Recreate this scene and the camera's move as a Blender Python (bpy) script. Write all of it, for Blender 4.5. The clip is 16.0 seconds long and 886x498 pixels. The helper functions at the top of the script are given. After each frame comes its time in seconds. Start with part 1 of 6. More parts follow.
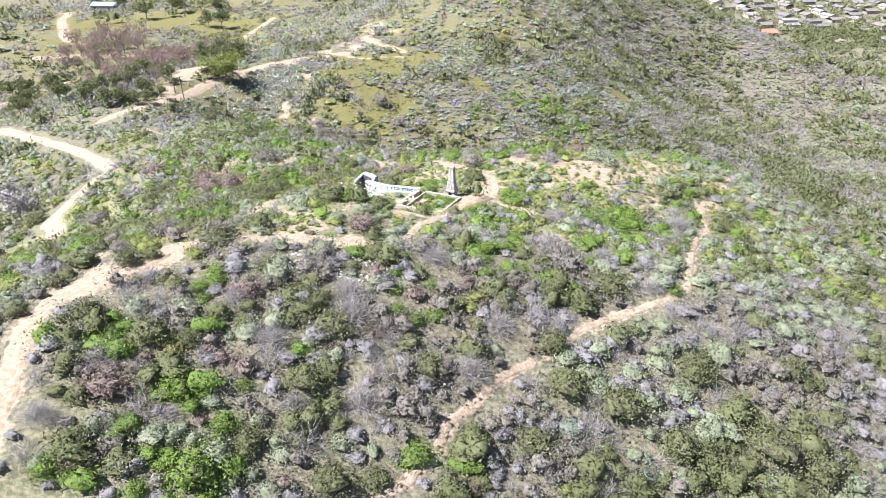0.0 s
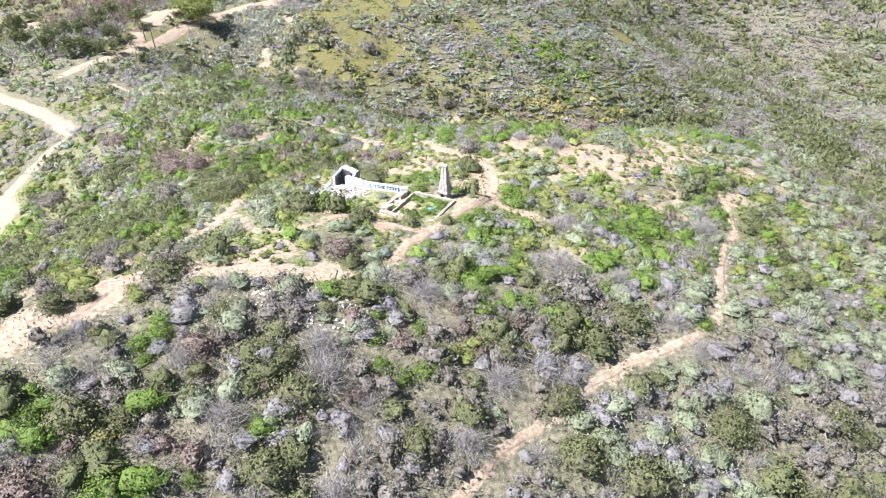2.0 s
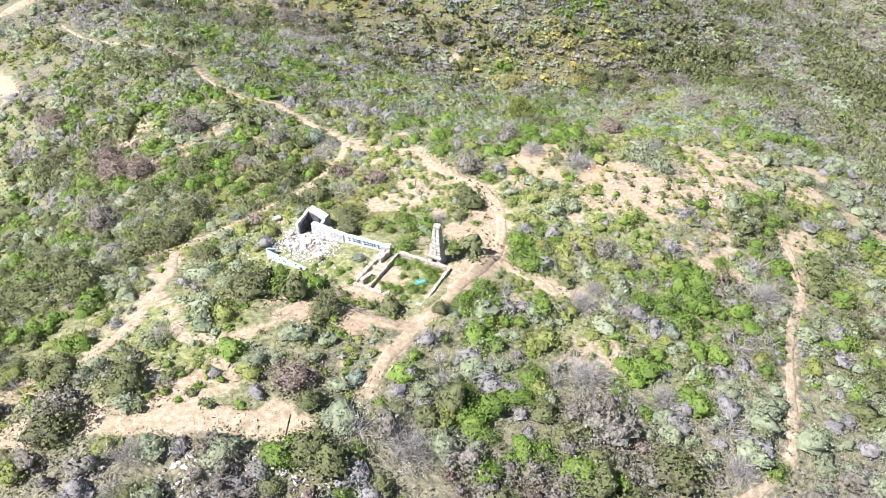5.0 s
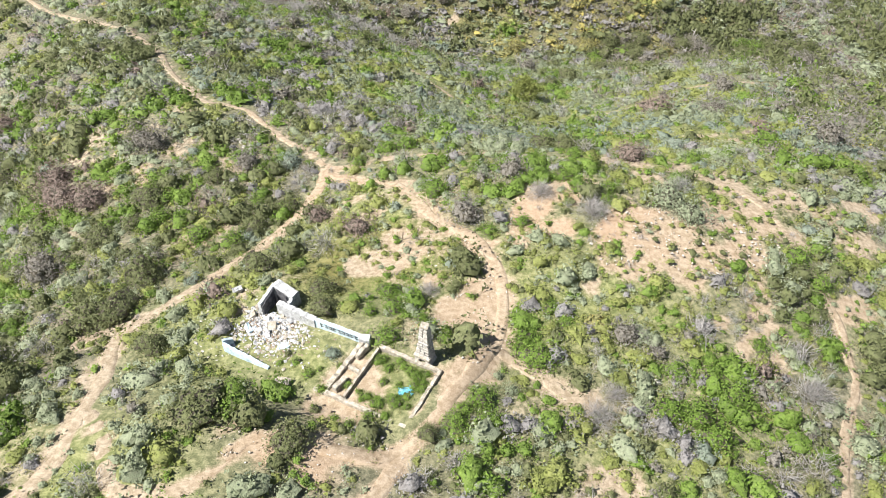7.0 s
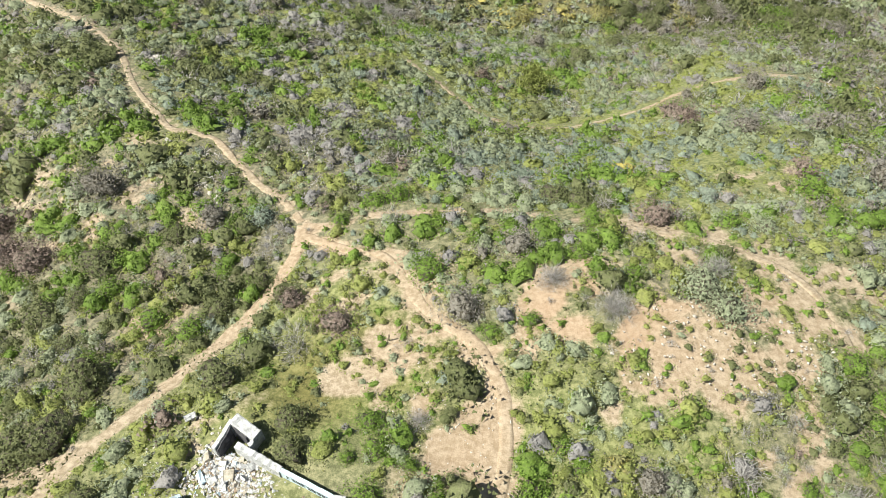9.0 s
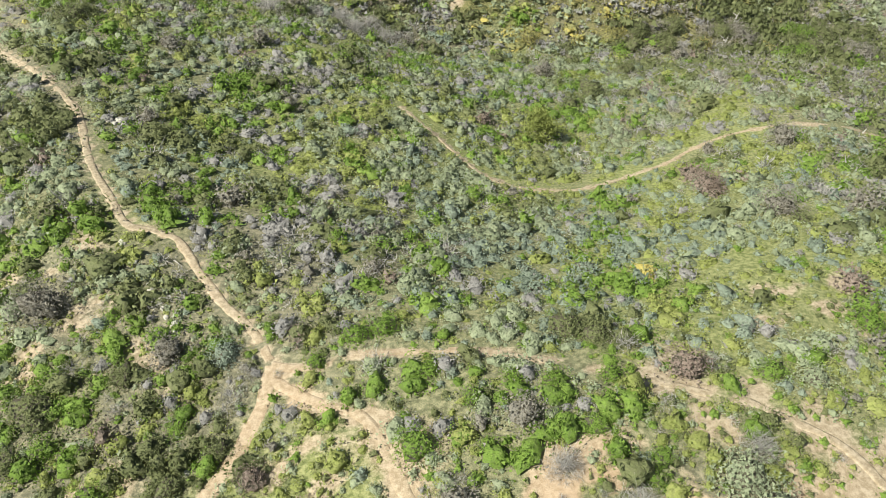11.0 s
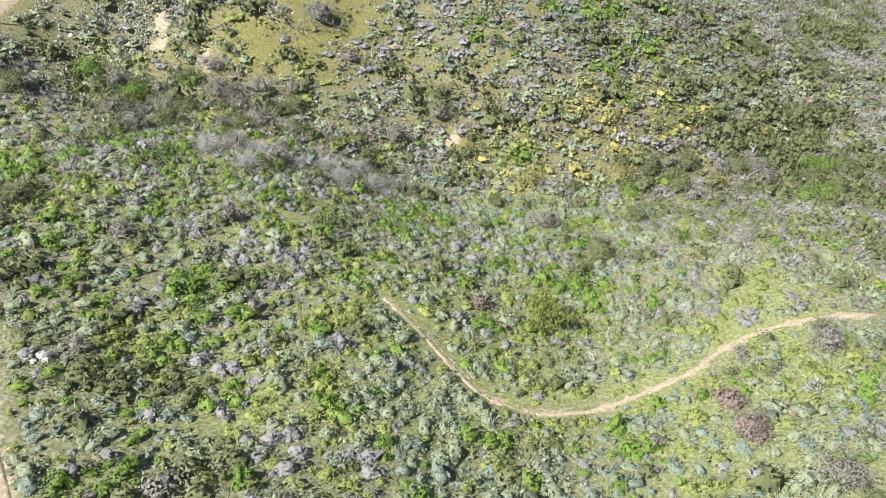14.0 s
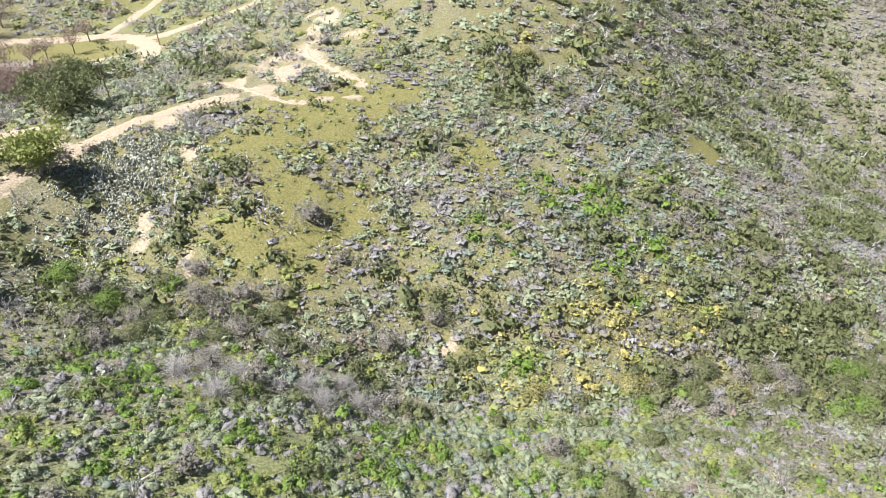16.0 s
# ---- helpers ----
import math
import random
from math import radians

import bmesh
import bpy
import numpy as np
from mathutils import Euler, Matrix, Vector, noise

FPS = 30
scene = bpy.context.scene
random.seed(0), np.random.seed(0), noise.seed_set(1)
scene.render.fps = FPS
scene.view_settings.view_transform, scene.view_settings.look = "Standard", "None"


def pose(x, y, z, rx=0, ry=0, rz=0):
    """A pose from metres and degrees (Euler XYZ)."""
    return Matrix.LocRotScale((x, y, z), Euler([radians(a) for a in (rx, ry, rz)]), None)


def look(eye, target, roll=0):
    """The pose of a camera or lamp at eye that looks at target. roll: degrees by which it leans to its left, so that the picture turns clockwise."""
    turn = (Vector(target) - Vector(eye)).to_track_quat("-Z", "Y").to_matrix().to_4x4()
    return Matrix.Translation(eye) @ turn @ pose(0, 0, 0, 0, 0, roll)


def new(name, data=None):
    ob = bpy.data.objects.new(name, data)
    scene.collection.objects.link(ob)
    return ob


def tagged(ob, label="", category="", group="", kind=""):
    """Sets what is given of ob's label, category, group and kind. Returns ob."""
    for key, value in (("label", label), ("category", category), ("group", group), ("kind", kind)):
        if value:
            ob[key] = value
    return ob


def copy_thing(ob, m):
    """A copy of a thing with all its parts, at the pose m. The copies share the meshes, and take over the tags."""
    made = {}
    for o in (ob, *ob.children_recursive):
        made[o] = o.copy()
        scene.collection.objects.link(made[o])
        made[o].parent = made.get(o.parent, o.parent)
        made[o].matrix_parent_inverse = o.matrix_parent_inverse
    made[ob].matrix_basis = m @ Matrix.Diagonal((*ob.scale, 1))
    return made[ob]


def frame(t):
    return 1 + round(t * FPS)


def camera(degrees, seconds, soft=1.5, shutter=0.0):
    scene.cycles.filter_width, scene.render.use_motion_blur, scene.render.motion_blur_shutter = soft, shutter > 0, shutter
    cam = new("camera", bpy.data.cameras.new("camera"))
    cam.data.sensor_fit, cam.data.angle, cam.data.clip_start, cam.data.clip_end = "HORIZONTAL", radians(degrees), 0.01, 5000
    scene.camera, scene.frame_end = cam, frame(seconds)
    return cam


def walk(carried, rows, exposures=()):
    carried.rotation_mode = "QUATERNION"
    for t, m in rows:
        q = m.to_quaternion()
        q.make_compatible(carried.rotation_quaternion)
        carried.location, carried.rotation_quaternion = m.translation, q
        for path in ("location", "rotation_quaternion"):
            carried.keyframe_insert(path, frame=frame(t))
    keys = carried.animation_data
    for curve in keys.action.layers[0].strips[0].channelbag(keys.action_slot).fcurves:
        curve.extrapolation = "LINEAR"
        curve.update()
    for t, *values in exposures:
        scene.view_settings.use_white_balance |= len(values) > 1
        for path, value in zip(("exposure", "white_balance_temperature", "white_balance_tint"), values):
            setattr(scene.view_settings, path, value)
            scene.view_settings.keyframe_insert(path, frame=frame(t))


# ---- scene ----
cam = camera(64.3, 16.0, soft=0.55)
PATH = [
    (0, (-0.185, 2.306, 31.836), (-0.18, 4.088, 30.926), -0.1),
    (0.5, (-0.183, 5.542, 32.401), (-0.172, 7.301, 31.448), -0.1),
    (1, (-0.144, 8.839, 32.973), (-0.128, 10.573, 31.977), -0),
    (1.5, (0.002, 12.203, 33.461), (0.02, 13.914, 32.426), -0),
    (2, (0.055, 15.656, 33.952), (0.078, 17.343, 32.875), 0),
    (2.5, (0.125, 18.877, 34.373), (0.151, 20.539, 33.262), 0),
    (3, (0.239, 22.443, 34.945), (0.268, 24.079, 33.795), 0),
    (3.5, (0.403, 26.045, 35.471), (0.431, 27.653, 34.283), 0),
    (4, (0.565, 29.715, 35.978), (0.591, 31.295, 34.753), 0.1),
    (6.5, (1.567, 48.099, 38.099), (1.589, 49.525, 36.697), 0.3),
    (7, (1.85, 51.74, 38.411), (1.869, 53.135, 36.979), 0.2),
    (7.5, (2.136, 55.573, 38.756), (2.15, 56.932, 37.288), 0.2),
    (8, (2.362, 59.312, 39.103), (2.375, 60.636, 37.604), 0.2),
    (10.5, (3.016, 78.499, 40.146), (3.024, 79.707, 38.553), 0.6),
    (11, (3.302, 82.227, 40.33), (3.308, 83.439, 38.739), 0.5),
    (11.5, (3.582, 85.914, 40.524), (3.585, 87.128, 38.934), 0.4),
    (12, (3.795, 89.704, 40.69), (3.799, 90.922, 39.103), 0.4),
    (12.5, (3.968, 93.509, 40.881), (3.972, 94.747, 39.31), 0.4),
    (13, (4.229, 97.325, 41.008), (4.231, 98.588, 39.457), 0.3),
    (13.5, (4.499, 101.186, 41.174), (4.499, 102.474, 39.644), 0.3),
    (14, (4.636, 105.096, 41.475), (4.636, 106.44, 39.994), 0.3),
    (14.5, (4.923, 108.894, 41.715), (4.921, 110.294, 40.285), 0.3),
    (15, (5.168, 112.87, 41.903), (5.165, 114.335, 40.541), 0.3),
    (15.5, (5.394, 116.838, 42.092), (5.389, 118.382, 40.82), 0.2),
    (16, (5.427, 120.862, 42.333), (5.423, 122.487, 41.165), 0.3),
]
walk(cam, [(t, look(eye, target, roll)) for t, eye, target, roll in PATH], [(0.0, 1.6, 6150, 17), (4.0, 1.56, 6250, 15), (7.0, 1.23, 6750, 9), (11.0, 1.0, 7150, 0), (13.5, 1.32, 6600, 6), (16.0, 1.48, 6450, 11)])

# ---- light ----
SUN_AIM = Vector((0.95, 0.31, -1.34))
sun_data = bpy.data.lights.new("sun", "SUN")
sun_data.energy, sun_data.angle, sun_data.color = 5.0, radians(0.5), (1.0, 0.97, 0.92)
sun = new("sun", sun_data)
sun.matrix_world = look((-60, -30, 120), Vector((-60, -30, 120)) + SUN_AIM)
world = bpy.data.worlds.new("sky")
scene.world = world
world.use_nodes = True
sky = world.node_tree.nodes.new("ShaderNodeTexSky")
sky.sky_type, sky.sun_disc = "NISHITA", False
sky.sun_elevation = math.atan2(1.34, math.hypot(0.95, 0.31))
sky.sun_rotation = math.atan2(-0.95, -0.31)
back = world.node_tree.nodes["Background"]
back.inputs["Strength"].default_value = 0.042
world.node_tree.links.new(sky.outputs[0], back.inputs[0])

# ---- the lie of the land ----
BROAD = [
    (-3.6, -3.7, 9.8, 12.5, 2.2, -0.3, -11.8, -12.1, -3.5),
    (5.7, 0, 12.8, 10.3, -12.9, 2.4, -8.2, -13.9, -8),
    (6.1, -5.2, -9.1, 27.4, 25.8, 7.8, -5.2, -12.2, -13.6),
    (-1.7, 1.1, 6.3, -1.9, -18.6, -12.7, -2.7, -7.1, -17.3),
    (-4.9, -10, 23.2, -7.3, 3.4, 5.7, -20.9, -5, -16.1),
    (1.8, -1.2, -5.8, 10.5, 8.9, -24.8, 2.3, -7.1, -21.6),
    (3.4, 7.6, -10.6, 9.1, 26.1, -42, 13.2, -8.3, -11.9),
    (-0.8, -3.8, 4.8, -5.2, 21.7, 19.8, 5.4, -24.8, -5.8),
    (-0.5, 1.4, 15.9, -9.6, -13.1, 7.2, -14.7, -28.8, -12.9),
]
LOCAL = [
    (0.2, 0.2, -0.8, -1.4, -2.2, -3.4, -2, -0.2, 0.2),
    (0.4, 2, 3.1, 1.6, 1, -0.4, 1.4, 0.1, -0.8),
    (-0, 0.1, 0.1, -1.1, -0.3, -1.1, -0.6, -2.4, -3),
    (-1.2, -3, -0.7, 0.1, 0.3, 0.2, 1.9, 1.9, -1.8),
    (-0.8, -0.6, 1.5, -0.3, 1.3, 0.4, 2.4, 2.3, -0.6),
    (0.1, 3.4, 3.2, 0.2, 0.5, -3, 0.5, 4.3, 1),
    (-1, 1.7, -0.4, -1.3, 0.5, -2.9, -0.6, 4.2, 2.5),
    (1.2, 4.3, 2.2, 0.4, 2.2, 1.2, 0, 1.4, 4.5),
    (0.3, 0.4, -0.8, -0.8, -1.5, -2.8, -3.9, 2, 9.5),
    (-3.8, -5.7, -4, -3.6, -4.1, -3.1, -5.2, -0.5, -2.1),
    (-0.7, -2.4, 3, 0.4, 0.2, 4.4, 1.5, 0.2, -2.6),
]

VALE = [
    (-0.2, 0.1, 0.1, 0.2, 1, -0.3, 1.4, 0.1, 0.4, 0.9, 0.4, 0),
    (-0.1, 0.8, -0.3, 0.5, -0.2, -1.2, -1.4, 0.5, -0.1, 1, 0.9, 0.1),
    (-1.6, -1.7, -2.3, 0.6, -0.8, 0.9, -0.1, 0.1, -1.1, 0.1, 1.2, 0.2),
    (-0.8, 0.3, 0.7, 1.8, -1.6, 1.7, 3.3, 0.7, -2.9, -0.6, 1.8, 0.3),
    (1, 1.8, 0.9, 1.4, -2.1, -0.6, -0.4, -1.5, -3.2, -0.6, 1.1, -0.1),
    (-1.4, -0.3, -1.8, 0.3, 0, 0.6, 0.6, 0.7, -0.2, -1.3, -1.7, -1.1),
    (-3.7, 0, -0.7, -1.2, -1.5, -1.8, -1.1, 0.2, 1.4, -0.5, -2.1, -1.1),
]
HILL = [
    (0.2, 0.7, 0.7, -0.8, -0.2, 0.4, -1.6, -1.5, -0.4),
    (-0, -0.3, -0.4, -0.1, -0.4, -0.6, -0.1, -0.6, -0.4),
    (-0, -0.3, -0.6, 0.4, 0.9, 0.2, 1.9, 0.8, 0.2),
    (0.1, 0.5, 0.6, 0.8, -0.3, -1.5, -1.2, -1.1, 0.8),
    (-0.2, -0.2, -0.7, -0.2, -0.7, 0.6, 0.5, -0.7, 0.9),
    (-0.8, 0.4, -0.3, -2.2, -0, 1.2, -0.3, -1, 0.3),
    (-1.2, -0.3, 1.3, 0.6, 0.8, -1.5, -0.8, 0.3, 0.6),
    (0.3, -0.4, -0.9, -1, -0, -0.6, 1.1, -0.2, -0),
    (0.3, 0.3, -0.2, -0.7, 0.6, -0.4, 0.5, -1.6, -0.8),
]


def ground(x, y):
    """The height of the ground, for numbers or arrays."""
    x, y = np.asarray(x, float), np.asarray(y, float)
    z = np.full(np.broadcast(x, y).shape, -40.0)
    for rows, x0, dx, y0, dy, spread in ((BROAD, -240, 75, -60, 75, 62), (LOCAL, -64, 16, 36, 19.2, 15),
                                       (VALE, -62, 15, 152, 13, 12.5), (HILL, -52, 13, 40, 13, 12)):
        for j, row in enumerate(rows):
            gy = np.exp(-((y - y0 - dy * j) / spread) ** 2 / 2)
            for i, h in enumerate(row):
                if h:
                    z = z + h * gy * np.exp(-((x - x0 - dx * i) / spread) ** 2 / 2)
    # a spur beside the dirt road
    z = z + 1.8 * np.exp(-((x + 66.5) ** 2 + (y - 140.5) ** 2) / 34)
    out = np.maximum.reduce([(-235 - x) / 130, (x - 350) / 90, (-55 - y) / 130, (y - 520) / 110, np.zeros_like(z)])
    f = np.clip(out, 0, 1)
    f = f * f * (3 - 2 * f)
    # the cut platform on which the house stood
    a = (x + 12.9) * 0.881 - (y - 81) * 0.474
    d = (x + 12.9) * 0.474 + (y - 81) * 0.881
    gap = np.maximum(np.maximum(-1.2 - a, a - 15.0), np.maximum(-0.9 - d, d - 6.8))
    k = np.clip(1 - gap / 3.0, 0, 1)
    k = k * k * (3 - 2 * k)
    z = z * (1 - k) + (-1.42 + 0.082 * a - 0.03 * d) * k
    plain = np.where(x > 60, -90.0, -90 + np.clip((60 - x) / 300, 0, 1) * 50)
    return z * (1 - f) + plain * f


def lattice(seed):
    return np.random.RandomState(seed).rand(64, 64)


NOISE = [lattice(s) for s in range(8)]


def patchy(x, y, size, k=0):
    """Smooth noise from 0 to 1 with patches of about that many metres."""
    u, v = np.asarray(x, float) / size + 31.7, np.asarray(y, float) / size + 17.3
    i, j = np.floor(u).astype(int), np.floor(v).astype(int)
    fu, fv = u - i, v - j
    fu, fv = fu * fu * (3 - 2 * fu), fv * fv * (3 - 2 * fv)
    g = NOISE[k]
    a, b = g[i % 64, j % 64], g[(i + 1) % 64, j % 64]
    c, d = g[i % 64, (j + 1) % 64], g[(i + 1) % 64, (j + 1) % 64]
    return (a * (1 - fu) + b * fu) * (1 - fv) + (c * (1 - fu) + d * fu) * fv


def rough(x, y):
    """Small bumps and runnels on the ground."""
    return 0.5 * (patchy(x, y, 5.0, 1) - 0.5) + 0.22 * (patchy(x, y, 1.7, 2) - 0.5)


def land(x, y):
    return ground(x, y) + rough(x, y)


# trails: half width in metres and the line on the plan
TRAILS = {
    "east": (0.42, [(32.1, 92.6), (32.6, 89.2), (33.4, 85.7), (32.9, 82.5), (32.4, 80), (29.2, 75.2), (26.6, 69.1), (25.3, 65.3), (23.9, 62.7), (20.3, 60.1), (16.8, 58.4), (12.8, 56), (9.3, 52.8), (4.5, 49.5), (2.9, 47.3), (0.4, 44.9), (-0.6, 42.4), (-2.6, 39.9), (-5.8, 37.2), (-8, 33)]),
    "ridge": (0.4, [(-77.2, 181.2), (-65.7, 169.4), (-54.3, 158.5), (-44.2, 149.7), (-38.6, 143.8), (-36, 139.4), (-32.5, 132.7), (-28.7, 127.4), (-25.2, 122.7), (-22.6, 121.9), (-19.9, 120.6), (-17.3, 117), (-14.1, 113), (-11.4, 110.4), (-9.2, 107)]),
    "ruin": (0.62, [(-9.2, 107), (-9.2, 103.8), (-9.9, 101), (-11.8, 96.5), (-14.8, 92.2), (-17, 88.7), (-19.4, 85.3), (-21, 82.5), (-20.2, 78.3), (-20.1, 74.1), (-19.9, 71.5), (-21.8, 67.6)]),
    "bench": (0.4, [(-9.2, 107), (-6.7, 106.6), (-2.6, 107.5), (1.8, 107.8), (5.3, 107.7), (9.8, 106.9), (14, 105.8), (17.8, 104.7), (21.1, 103.8), (24.1, 103), (26.6, 101.7), (29.6, 99.9), (31.5, 96.6), (32.1, 92.6)]),
    "knoll": (0.52, [(-9.2, 105.8), (-4.8, 103.2), (-2, 102.1), (0.5, 97.9), (1.8, 95.5), (5, 92.5), (6.6, 89.2), (6.8, 85.9), (6.2, 82.2), (4.5, 79), (2.8, 76.5), (0.8, 73.6), (-0.8, 70.8), (-2.4, 68), (-3.3, 64.9)]),
    "front": (0.55, [(-20.1, 75.4), (-18.1, 73.3), (-16.9, 71.2), (-16, 69.6), (-14.3, 68.9), (-12, 69.2), (-10.2, 71), (-9.2, 72.6), (-6.8, 73.1), (-4.3, 72.1), (-1.6, 71.9), (1.4, 73.6)]),
    "spur": (0.55, [(6.2, 80.6), (8.9, 78.9), (10.5, 77.4), (12.3, 76.8)]),
    "gully": (0.33, [(-2.6, 159.3), (-0.6, 157.2), (3.1, 152.8), (7.3, 147.3), (10, 145), (13.4, 143.8), (18.1, 143.6), (23.2, 144.8), (29.5, 147.8), (34.1, 150.1), (38.1, 153.3), (42.7, 155.9), (49, 157.9), (53.9, 158.8), (60.8, 159.6), (66.5, 160.4), (74.8, 161.8)]),
    "west": (1.05, [(-29.6, 35.5), (-30.2, 39.7), (-31, 43.6), (-32, 48.6), (-31.4, 51.6), (-28.7, 54.1), (-26, 57.8), (-25, 60.7), (-20.6, 62.2), (-17.5, 61.8), (-14, 62.5), (-10.9, 62.3), (-7.4, 62.1)]),
}
ROADS = {
    "dirt": (1.5, [(-150, 213), (-127, 198.9), (-111, 184.5), (-101, 176.7), (-90, 168), (-79.5, 157.5), (-71.5, 147), (-72.2, 140), (-72.5, 134), (-72.2, 127), (-71.6, 120), (-67.5, 113.5), (-66, 104), (-62, 80)]),
    "pale": (1.7, [(-93, 189), (-88.9, 198.1), (-84.3, 208.3), (-80.7, 221.1), (-76.3, 238.5), (-68, 249.6), (-59.9, 260.9), (-51.4, 268.6), (-44, 274)]),
    "yard": (2.2, [(-84, 214), (-86.9, 225.3), (-86.9, 241.4), (-84.6, 251.7), (-79.6, 254), (-72, 247)]),
    "upper": (3.0, [(-190.1, 338.2), (-165.1, 346.2), (-144.1, 353), (-127.1, 357.7), (-113, 361), (-101.1, 357.5), (-92, 346), (-87, 336.7), (-80, 318.1)]),
    "fork": (1.6, [(-113, 361), (-111, 376), (-108.5, 392), (-106.1, 410.2), (-100, 440.2)]),
    "cut": (3.2, [(-101.1, 357.5), (-96, 352.4), (-88.4, 358.8), (-78.6, 365.9), (-67.3, 370.1), (-50, 380.2)]),
    "zigzag": (0.55, [(-52.8, 282.1), (-47.1, 281.5), (-37.7, 275.6), (-29.2, 271.6), (-24.3, 273.4), (-14.1, 276.4)]),
    "zigzag_upper": (0.5, [(-31, 303.1), (-29.7, 296.7), (-23.7, 289.7), (-14.6, 282.9)]),
    "winding": (2.4, [(-178.1, 362.2), (-188.1, 368.2), (-196.1, 380.2), (-208.1, 404.2), (-226, 440), (-240, 480)]),
}
BARE = [(-29.7, 54.6, 3), (-26.8, 56, 2.8), (-31.3, 52.5, 2.4), (-25.2, 59, 2.2), (-31.6, 59.5, 1.2), (-32, 47, 1.6), (-15, 62.4, 2.2), (-9, 63, 1.6), (-8, 71.8, 2.4), (-5.5, 71, 2.2), (-10.5, 73.4, 1.3), (10.2, 95.9, 2.4), (12.2, 93.8, 2.2), (16.6, 93.3, 2.5), (20.6, 93, 3.2), (25.8, 94.7, 2.9), (29.1, 97.2, 3.4), (30.4, 95.4, 2.6), (27.3, 91.9, 2.6), (24.6, 90.5, 2.2), (21.6, 89.2, 2.1), (17.9, 88.4, 1.7), (13.5, 87.1, 1.5), (25.7, 103.9, 1.1), (28.4, 101.1, 2.2), (34.2, 99.7, 2.4), (40.8, 99.7, 1.8), (29.1, 100.7, 2.4), (31, 98.8, 2.4), (24.9, 104.1, 1.2)] + [(-3.7, 89.9, 2), (-1.1, 90.3, 1.8), (1.5, 87.7, 2.2), (3.1, 85, 2.2), (5.1, 85.6, 2.2), (5.7, 82.2, 2), (5.4, 91.7, 1.8), (0.9, 97.1, 1.3), (3, 77.5, 1.5), (5.2, 78.8, 1.4), (0.9, 75.7, 1.3), (-5.3, 75.9, 1.2), (23.5, 84.5, 1.2), (24.1, 82.4, 1.1), (-24.6, 81.6, 1.3), (-22.2, 83.5, 1), (-21.1, 78.9, 1.2), (-8.7, 105, 1.3), (-6.2, 103.8, 1.3), (-1.2, 102, 1), (43, 92.6, 1.2), (45.4, 91, 1.1), (35.1, 113.1, 1.3), (36.5, 110.5, 1.3)]
# worn ground broken up by small bushes
SPECKLED = [(-41.7, 223.5, 3.8), (-50.8, 232.5, 3), (-30.7, 219.2, 2.9), (-26, 215.6, 2.4), (6.9, 214.3, 2.2), (-4.1, 232, 2.5), (-2.2, 225.5, 2), (-43, 240, 3), (-51.4, 228.4, 2.6), (27, 85, 4.5), (21, 86, 3.5), (-26, 113, 3.5), (-28, 118, 3), (20.3, 99.8, 2.5), (15, 100, 2), (-12.5, 85, 2.5), (-4, 77.5, 3), (20, 101, 5), (27, 100, 5), (33, 97.5, 4.5), (38, 96, 4), (18, 91, 4), (25, 90.5, 6), (31, 92, 4), (12, 97, 3.5), (9, 93, 2.5), (0, 91, 4), (-24, 113, 4), (-30, 107, 4), (-27, 119, 4)] + [(-20, 108, 3), (-6, 98, 4), (-23, 84, 3), (-15, 66, 4), (-26, 64, 4), (30, 114, 4), (36, 116, 4), (-36, 114, 5), (12, 70, 3), (2, 78, 2.5), (-3, 66, 3), (36, 88, 3), (-20, 97, 3)]
BARE += [(-31, 329, 4), (-31, 315, 3.4), (-35, 285, 3), (-30, 298, 2.6), (-20, 284, 3), (-15, 281, 2), (-48, 268, 4), (-46, 281, 3), (-37, 277, 3), (-88, 250, 7), (-86, 238, 6), (-120, 322, 8), (-132, 316, 7), (-100, 330, 5), (-47, 250, 3), (-84, 246, 7), (-140, 285, 6), (-157, 288, 8), (-159, 302, 7), (-170, 277, 8), (-34, 288, 3), (-28, 322, 4), (-55, 260, 3), (-90, 338, 5)]


def line_gap(line, x, y):
    """The distance from points to a line on the plan."""
    best = np.full(np.shape(x), 1e9)
    for (ax, ay), (bx, by) in zip(line, line[1:]):
        dx, dy = bx - ax, by - ay
        t = np.clip(((x - ax) * dx + (y - ay) * dy) / (dx * dx + dy * dy), 0, 1)
        best = np.minimum(best, np.hypot(x - ax - t * dx, y - ay - t * dy))
    return best


def bare(x, y):
    """How bare the earth is: 1 on trails and worn ground, 0 in the scrub."""
    x, y = np.asarray(x, float), np.asarray(y, float)
    wob = (patchy(x, y, 1.3, 3) - 0.5) * 0.5 + (patchy(x, y, 4, 4) - 0.5) * 0.7
    out = np.zeros(x.shape)
    for half, line in list(TRAILS.values()) + list(ROADS.values()):
        out = np.maximum(out, np.clip((half * 0.85 - line_gap(line, x, y) + wob * min(half, 1.0)) / (0.35 * half + 0.12) + 0.5, 0, 1))
    for bx, by, r in BARE:
        out = np.maximum(out, np.clip((r * 0.95 - np.hypot(x - bx, y - by)) / (0.5 * r) + wob * 2.6, 0, 1))
    near = np.zeros(x.shape)
    for bx, by, r in SPECKLED:
        near = np.maximum(near, np.exp(-((x - bx) ** 2 + (y - by) ** 2) / (r * r)))
    spots = 2.0 * (patchy(x, y, 1.0, 6) - 0.5) + 2.0 * (patchy(x, y, 2.2, 5) - 0.5)
    return np.maximum(out, np.clip((0.85 * near - 0.42 + spots * 0.75) * np.clip(near * 3 - 0.5, 0, 1), 0, 1))


